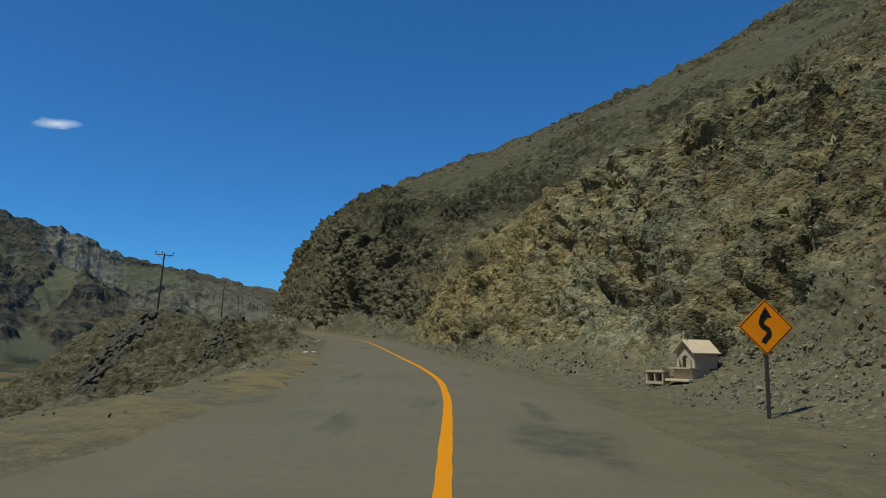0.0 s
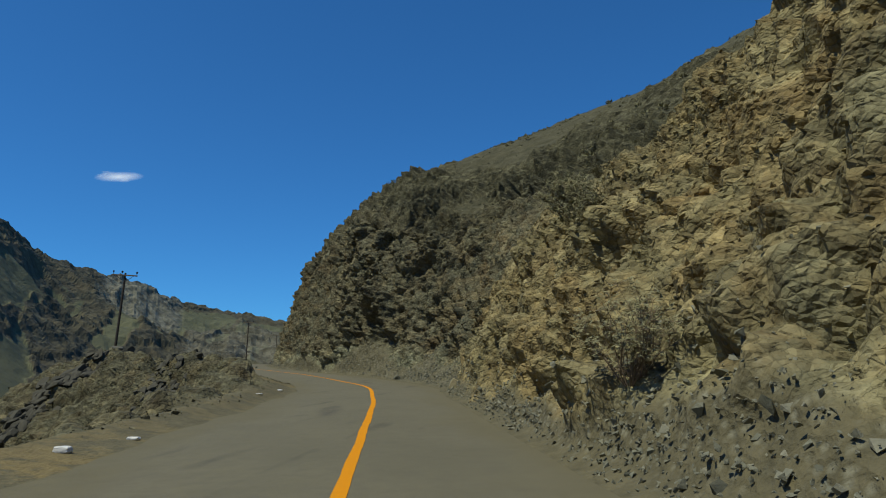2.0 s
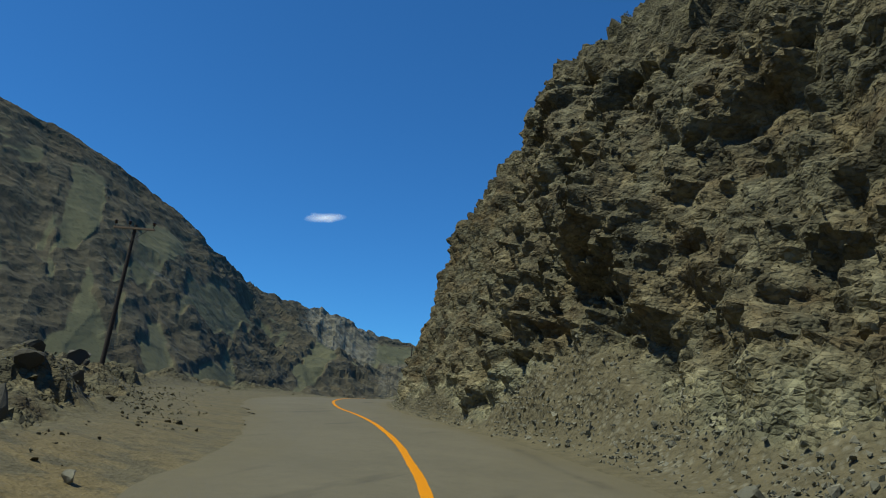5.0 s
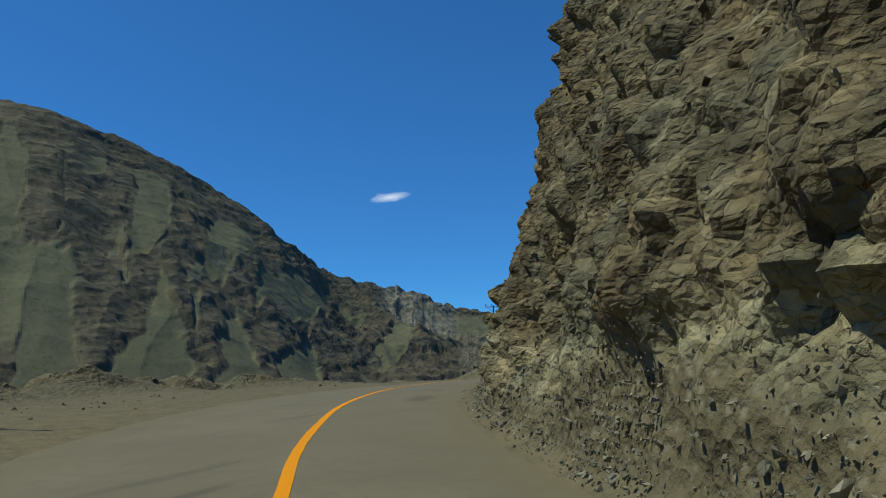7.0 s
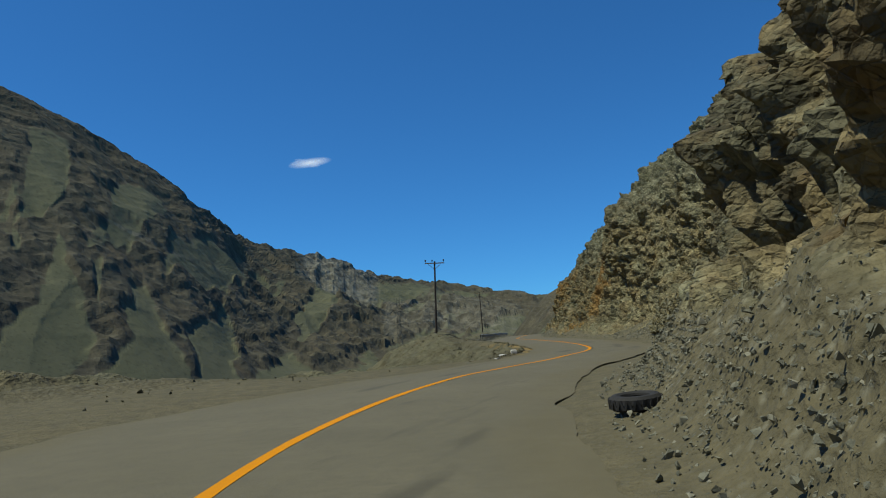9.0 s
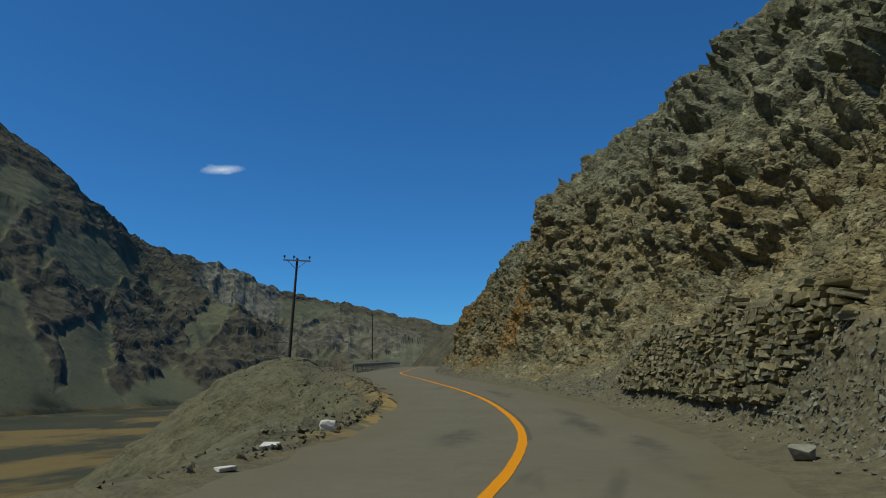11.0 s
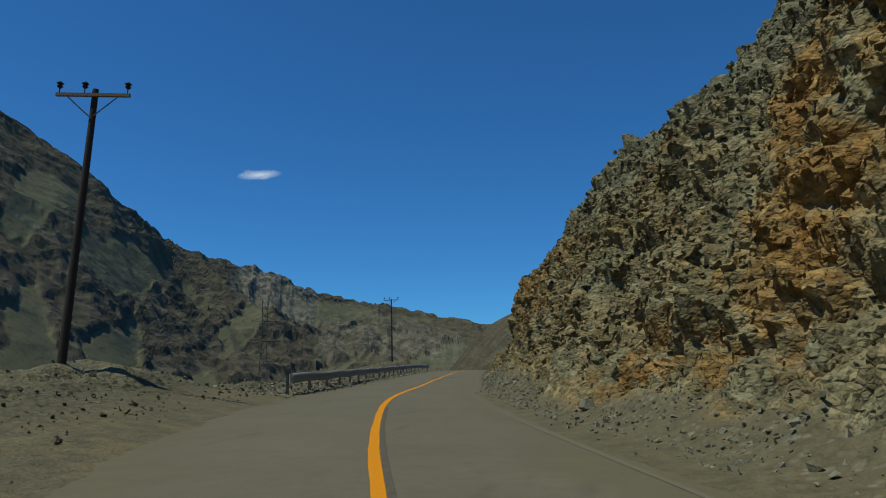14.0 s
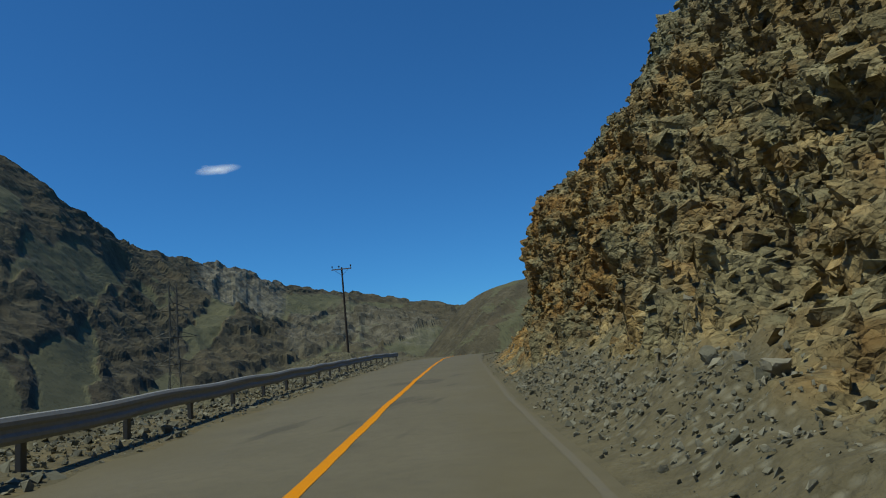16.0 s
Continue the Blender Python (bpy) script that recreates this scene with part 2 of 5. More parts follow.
def plain(name, colour, rough=0.6, metal=0.0, grain=8.0, depth=0.003, dirt=0.35):
    m = Mat(name, rough, metal)
    dirty = tuple(v * 0.55 + 0.03 for v in colour)
    m.colour(m.mix(m.ramp(m.noise(grain, 5, 0.65), (0.42, 0.0), (0.75, dirt)), colour, dirty))
    m.bump((m.noise(grain * 6, 3), depth))
    return m.m


ROCK = rock_material("rock_face")
STONE = stone_material()
PIECE = piece_material()
ASPHALT = asphalt_material()
YELLOW = paint_material("yellow_paint", (0.64, 0.245, 0.001), 0.12)
WHITE_LINE = paint_material("white_paint", (0.152, 0.138, 0.094), 1.0)
# thin strip along the centre line, darker than the asphalt
DARK_STRIP = paint_material("dark_mark", (0.085, 0.078, 0.056), 0.9)
MOUNTAIN = mountain_material()


# ---- numbers ----
def hash01(i, j, k, seed):
    """Even random numbers from whole-number cells."""
    h = (i.astype(np.uint32) * np.uint32(374761393) + j.astype(np.uint32) * np.uint32(668265263)
         + k.astype(np.uint32) * np.uint32(2246822519) + np.uint32(seed * 3266489917 & 0xFFFFFFFF))
    h = (h ^ (h >> np.uint32(13))) * np.uint32(1274126177)
    h = (h ^ (h >> np.uint32(16))) * np.uint32(2654435761)
    return ((h ^ (h >> np.uint32(15))) & np.uint32(0xFFFFFF)).astype(np.float64) / 0xFFFFFF


def value_noise(p, seed):
    """Smooth noise, 0 to 1, at the points p (n, 3)."""
    f = np.floor(p)
    u = p - f
    u = u * u * (3 - 2 * u)
    i = f.astype(np.int64)
    out = np.zeros(len(p))
    for a in (0, 1):
        for b in (0, 1):
            for c in (0, 1):
                w = (u[:, 0] if a else 1 - u[:, 0]) * (u[:, 1] if b else 1 - u[:, 1]) * (u[:, 2] if c else 1 - u[:, 2])
                out += w * hash01(i[:, 0] + a, i[:, 1] + b, i[:, 2] + c, seed)
    return out


def fbm(p, octaves, seed, gain=0.5):
    out, amp, total = np.zeros(len(p)), 1.0, 0.0
    for o in range(octaves):
        out += amp * value_noise(p * 2.0 ** o + 17.3 * o, seed + o)
        total += amp
        amp *= gain
    return out / total


def ridged(p, octaves, seed):
    out, amp, total = np.zeros(len(p)), 1.0, 0.0
    for o in range(octaves):
        out += amp * (1 - np.abs(2 * value_noise(p * 2.0 ** o + 9.1 * o, seed + o) - 1))
        total += amp
        amp *= 0.5
    return out / total


def turned_frames(n, seed):
    """Random orthonormal frames."""
    rng = np.random.default_rng(seed)
    return [np.linalg.qr(rng.normal(size=(3, 3)))[0] for _ in range(n)]


def crystals(p, seed, flat=0.26, steep=2.2, lean=1.1):
    """Broken rock: how far the flat-topped, steep-sided block that stands out most at each point stands out."""
    frames = turned_frames(7, seed)
    base = np.floor(p).astype(np.int64)
    out = np.full(len(p), -9.0)
    for a in (-1, 0, 1):
        for b in (-1, 0, 1):
            for c in (-1, 0, 1):
                i, j, k = base[:, 0] + a, base[:, 1] + b, base[:, 2] + c
                r = np.stack([hash01(i, j, k, seed), hash01(i, j, k, seed + 11), hash01(i, j, k, seed + 23)], 1)
                v = p - (np.stack([i, j, k], 1) + 0.1 + 0.8 * r)
                near = np.where((v * v).sum(1) < 1.7)[0]
                v, r = v[near], r[near]
                kind = (r[:, 0] * 977).astype(int) % len(frames)
                gauge = np.empty(len(near))
                for m, f in enumerate(frames):
                    w = kind == m
                    gauge[w] = np.abs(v[w] @ f).max(1)
                top = 0.55 * r[:, 1] + lean * (v * (r[:, [2, 0, 1]] - 0.5)).sum(1)
                out[near] = np.maximum(out[near], top - steep * np.maximum(gauge - flat - 0.2 * r[:, 2], 0))
    return out


def curve(*knots):
    """A soft curve through (s, value) pairs, as a function of an array."""
    xs, ys = np.array(knots, float).T
    grid = np.arange(xs[0] - 10, xs[-1] + 10, 0.5)
    w = np.hanning(17)
    flat = np.convolve(np.pad(np.interp(grid, xs, ys), 8, "edge"), w / w.sum(), "valid")
    return lambda s: np.interp(s, grid, flat)


def smoothstep(a, b, x):
    t = np.clip((x - a) / (b - a), 0, 1)
    return t * t * (3 - 2 * t)


# ---- the road's line: every ten metres along the yellow line ----
CENTRE_A = ((-1.97, -39.95, -0.67), (-1.47, -29.97, -0.67), (-0.99, -19.98, -0.6), (-0.54, -9.99, -0.32), (-0.13, 0.0, 0.0), (0.1, 10.0, 0.31), (0.04,
            20.0, 0.63), (-0.92, 29.95, 0.98), (-2.36, 39.86, 1.36), (-3.82, 49.74, 1.76), (-5.43, 59.58, 2.21), (-7.43, 69.39, 2.71), (-11.35, 78.58, 3.27),
            (-15.72, 87.55, 3.84), (-20.5, 96.33, 4.4), (-25.98, 104.7, 5.0), (-30.73, 113.48, 5.65), (-34.05, 122.93, 6.2))
CENTRE_B = ((-35.31, 132.88, 6.6), (-34.44, 142.88, 6.91), (-34.45, 152.91, 7.18), (-36.18, 162.81, 7.48), (-38.97, 172.43, 7.87), (-42.49, 181.8,
            8.3), (-46.09, 191.13, 8.7), (-49.53, 200.52, 9.04), (-52.41, 210.09, 9.36), (-54.43, 219.9, 9.67), (-56.54, 229.67, 9.99), (-58.54, 239.47, 10.31),
            (-60.49, 249.28, 10.64), (-62.44, 259.09, 10.96), (-64.35, 268.9, 11.28), (-66.0, 278.73, 11.6), (-67.0, 288.6, 11.85), (-67.0, 298.6, 12.0), (-65.5,
            308.4, 12.0), (-61.5, 317.6, 11.9), (-55.5, 325.6, 11.7))
LINE = np.array(CENTRE_A + CENTRE_B)
LINE_S = -40 + 10.0 * np.arange(len(LINE))


def spline(values, s):
    """Catmull-Rom through values at LINE_S."""
    u = np.clip((np.asarray(s, float) - LINE_S[0]) / 10, 0, len(LINE) - 1.0001)
    i = u.astype(int)
    f = (u - i)[..., None]
    p = [values[np.clip(i + k, 0, len(values) - 1)] for k in (-1, 0, 1, 2)]
    return 0.5 * (2 * p[1] + (p[2] - p[0]) * f + (2 * p[0] - 5 * p[1] + 4 * p[2] - p[3]) * f ** 2 + (3 * p[1] - p[0] - 3 * p[2] + p[3]) * f ** 3)


def at(s, d, h=0.0):
    """The place s along the road, d to the right of the yellow line, h above the road."""
    s = np.asarray(s, float)
    d = np.asarray(d, float)
    c = spline(LINE, s)
    t = spline(LINE, s + 0.5) - spline(LINE, s - 0.5)
    n = np.hypot(t[..., 0], t[..., 1])
    run = np.radians(curve((-60, 3), (40, 9), (100, 18), (150, 19), (220, 15), (330, 12))(s))
    near = np.clip(d, -14, 14)
    far = d - near
    return np.stack([c[..., 0] + t[..., 1] / n * near + np.cos(run) * far, c[..., 1] - t[..., 0] / n * near + np.sin(run) * far, c[..., 2] + h], -1)


def heading(s):
    t = spline(LINE, np.array([s + 0.5]))[0] - spline(LINE, np.array([s - 0.5]))[0]
    return math.degrees(math.atan2(-t[0], t[1]))


# ---- meshes ----
def mesh_of(name, verts, faces, material, smooth=False):
    me = bpy.data.meshes.new(name)
    me.from_pydata(np.asarray(verts).tolist(), [], faces if isinstance(faces, list) else faces.tolist())
    me.materials.append(material)
    if smooth:
        me.polygons.foreach_set("use_smooth", np.ones(len(me.polygons), bool))
    me.update()
    return me


def grid_faces(rows, cols):
    a = np.arange((rows - 1) * cols).reshape(rows - 1, cols)[:, :-1].ravel()
    return np.stack([a, a + 1, a + cols + 1, a + cols], 1)


def grid_normals(p):
    u, v = np.gradient(p, axis=0), np.gradient(p, axis=1)
    n = np.cross(u, v)
    return n / np.maximum(np.linalg.norm(n, axis=-1, keepdims=True), 1e-9)


def set_float(me, name, values):
    me.attributes.new(name, "FLOAT", "POINT").data.foreach_set("value", np.asarray(values, np.float32).ravel())


def set_colour(me, name, r, g, b):
    v = np.stack([r.ravel(), g.ravel(), b.ravel(), np.ones(r.size)], 1)
    me.attributes.new(name, "FLOAT_COLOR", "POINT").data.foreach_set("color", v.astype(np.float32).ravel())


def part(name, bm, material, parent, label=""):
    me = bpy.data.meshes.new(name)
    bm.to_mesh(me)
    bm.free()
    me.materials.append(material)
    ob = new(name, me)
    ob.parent = parent
    return tagged(ob, label)


def box(bm, size, m=Matrix.Identity(4), bevel=0.0):
    made = bmesh.ops.create_cube(bm, size=1.0, matrix=m @ Matrix.Diagonal((*size, 1)))
    if bevel:
        edges = list({e for v in made["verts"] for e in v.link_edges})
        bmesh.ops.bevel(bm, geom=edges, offset=bevel, segments=2, affect="EDGES")


def rod(bm, a, b, r0, r1=None, sides=10):
    a, b = Vector(a), Vector(b)
    m = Matrix.Translation((a + b) / 2) @ (b - a).to_track_quat("Z", "Y").to_matrix().to_4x4()
    bmesh.ops.create_cone(bm, cap_ends=True, segments=sides, radius1=r0, radius2=r0 if r1 is None else r1, depth=(b - a).length, matrix=m)


# ---- the distant land: valley, river and mountains, one sheet round the place ----
HUB = np.array([-25.0, 105.0])
crest_r = curve((-185, 600), (-150, 600), (-60, 500), (-15, 2200), (6, 2250), (12.6, 2300), (17, 2400), (19.7, 2290), (23.6, 2000),
                (25, 1880), (30.5, 1660), (34.3, 1450), (37, 1250), (41, 1162), (46, 1063), (54, 930), (75, 860), (110, 800), (150, 700), (185, 600))
crest_z = lambda a: np.interp(a, (-185, -150, -60, -15, 6, 12.4, 17, 19.7, 23.9, 24.2, 25, 27, 30.5, 33.0, 34.3, 37, 41, 46, 50, 54, 75, 110, 150, 185),
                              (120, 110, 90, 120, 145, 186, 229, 246, 232, 230, 240, 251, 258, 258, 259, 281, 320, 352, 360, 362, 350, 300, 200, 120))
foot_r = curve((-185, 330), (-90, 260), (-15, 800), (5, 900), (14, 900), (20, 1000), (27, 900), (34, 700), (40, 570), (50, 480), (60, 420), (90, 380), (130, 360), (185, 330))


def rock_ribs(az, r, x, y, u):
    """Where bare rock stands out between fans of talus: 0 to 1."""
    p = np.stack([x, y, 0 * x], 1)
    t = az / 5.6 + 0.9 * (fbm(p / 150, 4, 12) - 0.5) + 40
    cell = np.floor(t)
    tall = 0.08 + 0.40 * hash01(cell.astype(np.int64), 0 * cell.astype(np.int64), 0 * cell.astype(np.int64), 21) * np.interp(az, (22, 34, 46), (0.6, 0.8, 1.0))
    aside = np.abs(t - cell - 0.5) * 2
    rock = smoothstep(-0.05, 0.05, u - tall * (1.12 - aside) + 0.24 * (fbm(p / 38, 4, 23) - 0.5))
    patch = smoothstep(0.47, 0.57, fbm(np.stack([az / 2.2 + 0.004 * r, u * 3.2, 0 * u], 1) + 0.8 * (fbm(p / 80, 3, 24) - 0.5)[:, None], 4, 25))
    return rock * (1 - 0.9 * patch * smoothstep(0.10, 0.3, u) * smoothstep(1.0, 0.8, u))


def crag_mask(az, u):
    """Pale fluted crags: at the crest of the ridge, and halfway up the slope beyond."""
    top = smoothstep(0.55, 0.80, u) * smoothstep(23.6, 25.0, az) * smoothstep(31.5, 28.5, az)
    mid = 0.45 * smoothstep(0.18, 0.34, u) * smoothstep(0.85, 0.6, u) * smoothstep(11, 15, az) * smoothstep(24.6, 23.4, az)
    return np.maximum(top, mid)


def land_height(az, r):
    """Height of the land in the direction az (degrees to the left of north) at the distance r from the hub."""
    f, c, top = foot_r(az), crest_r(az), crest_z(az)
    x, y = -np.sin(np.radians(az)) * r + HUB[0], np.cos(np.radians(az)) * r + HUB[1]
    u = np.clip((r - f) / (c - f), 0, 1)
    floor = -13 + 2.0 * (fbm(np.stack([x / 60, y / 60, 0 * x], 1), 3, 5) - 0.5)
    right = smoothstep(8, -8, az) * smoothstep(-172, -160, az)
    floor = floor + right * 14 * smoothstep(60, 200, r)
    z = floor + (top + 13) * (0.82 * u + 0.18 * u * u)
    p = np.stack([x / 240, y / 240, 0 * x], 1)
    relief = ridged(p, 6, 31) - 0.62
    gully = ridged(np.stack([az / 5.0 + 1.2 * fbm(np.stack([x / 200, y / 200, 0 * x], 1), 3, 78), r / 400, 0 * r], 1), 2, 77) - 0.6
    body = np.sin(np.pi * np.clip(u, 0, 1)) ** 0.7
    z = z + relief * 42 * body * np.clip(c / 1000, 0.5, 2) * np.clip(0.35 + 1.3 * u, 0, 1) + gully * 15 * body * np.clip(u * 3, 0, 1)
    z = z + (ridged(np.stack([x / 55, y / 55, z / 55], 1), 4, 91) - 0.6) * 5 * np.clip(u * 2.5, 0, 1) * np.clip(c / 1000, 0.5, 1.6)
    rock = rock_ribs(az, r, x, y, u)
    big = np.clip(c / 1050, 0.4, 1.8)
    z = z + rock * (1.5 + 19 * (ridged(np.stack([x / 52, y / 52, z / 52], 1), 4, 95) - 0.56)) * smoothstep(0.0, 0.16, u) * big
    for step, push, seed in ((31.0, 3.0, 201), (11.0, 1.1, 207)):
        lay = (z + 0.16 * x - 0.10 * y + 34 * fbm(np.stack([x / 160, y / 160, 0 * x], 1), 3, seed)) / step
        frac = lay - np.floor(lay)
        z = z + push * big * (smoothstep(0.40, 0.62, frac) - frac) * (0.15 + 0.85 * rock) * smoothstep(0.48, 0.60, fbm(np.stack([x / 110, y / 110, z / 60], 1), 3, seed + 3)) * np.clip(u * 5, 0, 1)
    # fluted crags
    z = z + crag_mask(az, u) * 20 * (ridged(np.stack([az / 0.9 + 0.8 * fbm(np.stack([x / 60, y / 60, z / 60], 1), 3, 211), u * 2.5, 0 * u], 1), 4, 213) - 0.6)
    past = np.maximum(r - c, 0)
    return z - past * 0.22 - (past > 0) * 2


# heights of a broken pale line across the left mountain
PALE_LINE_Z = (146, 154, 180, 240, 262)


def build_land():
    az = np.concatenate([np.arange(-180, -2, 2.0), np.arange(-2, 66, 0.14), np.arange(66, 180.1, 2.0)])
    u = np.linspace(0, 1, 190)
    f, c = foot_r(az), crest_r(az)
    inner = np.concatenate([[0.02, 0.1], np.arange(0.16, 0.99, 0.03)])
    outer = np.array([1.02, 1.06, 1.15, 1.4])
    r = np.concatenate([inner[:, None] * f, f + u[:, None] * (c - f), outer[:, None] * c, np.full((1, len(az)), 4500.0)])
    a = np.broadcast_to(az, r.shape)
    z = land_height(a.ravel(), r.ravel()).reshape(r.shape)
    z[-1] = -40
    x, y = -np.sin(np.radians(a)) * r + HUB[0], np.cos(np.radians(a)) * r + HUB[1]
    p = np.stack([x, y, z], -1)
    n = grid_normals(p)
    me = mesh_of("ground", p.reshape(-1, 3), grid_faces(*r.shape), MOUNTAIN)
    steep = 1 - np.abs(n[..., 2])
    uu = np.clip((r - f) / (c - f), 0, 1)
    ribs = rock_ribs(a.ravel(), r.ravel(), x.ravel(), y.ravel(), uu.ravel()).reshape(r.shape)
    rocky = np.clip(0.85 * ribs + 0.35 * smoothstep(0.24, 0.42, steep), 0, 1) * (uu > 0)
    pale = crag_mask(a, uu)
    set_float(me, "rocky", rocky)
    pale_line_z = np.interp(a, (34, 39, 44, 50, 56), PALE_LINE_Z)
    pale_line = smoothstep(5.0, 2.0, np.abs(z - pale_line_z)) * (a > 36) * (a < 45) * (uu > 0.1) * 0.5 * smoothstep(0.40, 0.52, fbm(np.stack([x.ravel() / 90, y.ravel() / 90, z.ravel() / 90], 1), 2, 211).reshape(r.shape))
    set_float(me, "pale", np.maximum(pale, pale_line))
    set_float(me, "river", smoothstep(0.02, 0.0, uu) * smoothstep(60, 90, r))
    edge = r / f + 0.25 * (fbm(np.stack([x.ravel() / 50, y.ravel() / 50, 0 * x.ravel()], 1), 3, 221).reshape(r.shape) - 0.5)
    set_float(me, "bush", smoothstep(0.80, 0.88, edge) * smoothstep(1.07, 1.0, edge))
    return tagged(new("ground", me), "dry olive-brown valley floor rising to bare rocky mountains", "ground", kind="structure")


near_top = curve((-45, 95), (-10, 98), (5, 92), (8, 89), (9.8, 91), (10.6, 91), (11.6, 84), (12.4, 74), (13.4, 52), (14.4, 28), (15.6, -6), (17, -25))


def build_near_hill():
    """The lower hill that comes out from behind the cliff."""
    az, u = np.arange(-45, 17, 0.2), np.linspace(0, 1.35, 110)
    f, c = 470 + 16 * np.maximum(az, 0), curve((-45, 700), (5, 800), (9.8, 886), (12.4, 990), (17, 1050))(az)
    r = f + u[:, None] * (c - f)
    a = np.broadcast_to(az, r.shape)
    x, y = -np.sin(np.radians(a)) * r + HUB[0], np.cos(np.radians(a)) * r + HUB[1]
    rise = np.where(u < 1, 0.85 * u + 0.15 * u * u, 1 - 0.5 * (u - 1))[:, None]
    z = -16 + (near_top(a) + 16) * rise
    p = np.stack([x.ravel(), y.ravel(), 0 * x.ravel()], 1)
    z = z + ((ridged(p / 110, 5, 131) - 0.6) * 34 + (ridged(p / 26, 3, 137) - 0.6) * 9).reshape(r.shape) * np.sin(np.pi * np.clip(u, 0, 1))[:, None] ** 0.6
    q = np.stack([x, y, z], -1)
    me = mesh_of("hill", q.reshape(-1, 3), grid_faces(*r.shape), MOUNTAIN)
    steep = 1 - np.abs(grid_normals(q)[..., 2])
    patch = fbm(np.stack([x.ravel() / 40, y.ravel() / 40, z.ravel() / 20], 1), 4, 141).reshape(r.shape)
    set_float(me, "rocky", np.clip(smoothstep(0.08, 0.30, steep) * 0.6 + smoothstep(0.48, 0.60, patch) * 0.7, 0, 1))
    set_float(me, "pale", 0 * z)
    set_float(me, "river", 0 * z)
    return tagged(new("hill", me), "brown-green scrubby hill beyond the bend", "hill", kind="structure")


build_land()
build_near_hill()

# ---- the road ----
LEFT_EDGE = curve((-40, -4.4), (30, -4.3), (50, -4.2), (62, -3.8), (85, -3.8), (100, -4.5), (115, -5.2), (135, -5.0), (150, -3.7), (200, -3.7), (212, -4.2), (230, -3.9), (330, -4.0))
RIGHT_EDGE = curve((-40, 3.6), (30, 3.1), (60, 3.1), (80, 3.8), (100, 3.2), (130, 3.6), (150, 3.3), (190, 3.4), (330, 3.3))


def road_lift(s, d):
    """Cross-fall and slight unevenness of the carriageway."""
    p = np.stack([s.ravel() / 7, d.ravel() / 3, 0 * s.ravel()], 1)
    return (-0.015 * np.abs(d) + 0.03 * (fbm(p, 3, 8).reshape(s.shape) - 0.5))


LINE_MID = curve((-40, 0), (60, 0), (68, -0.12), (75, -0.15), (82, 0), (90, 0.05), (98, 0), (150, 0), (162, -0.15), (200, -0.17), (212, -0.03), (222, 0.15), (240, 0.12), (265, 0), (322, 0))


# where tar has bled or worn bare: along the road, across it, length, width
TAR_STAINS = ((13.5, 1.6, 1.7, 0.35), (10.8, 1.4, 2.2, 0.9), (8.8, 1.9, 1.2, 0.3), (22.5, -3.6, 1.4, 0.45), (15.2, -4.0, 2.4, 0.5), (83.8, 3.0, 4.6, 0.28),
              (125.5, 2.4, 1.8, 0.5), (121.0, 2.2, 1.4, 0.45), (180.0, 1.2, 3.2, 0.4), (177.0, 1.1, 2.6, 0.45), (177.2, -2.6, 0.9, 0.25), (250.4, 0.3, 1.5, 1.2),
              (159.5, 2.2, 3.4, 0.5), (163.5, 1.4, 3.0, 0.35), (168.0, 1.7, 2.4, 0.3), (161.0, -1.4, 3.2, 0.4), (76.0, 1.2, 3.0, 0.5), (52.0, -1.3, 3.5, 0.35))


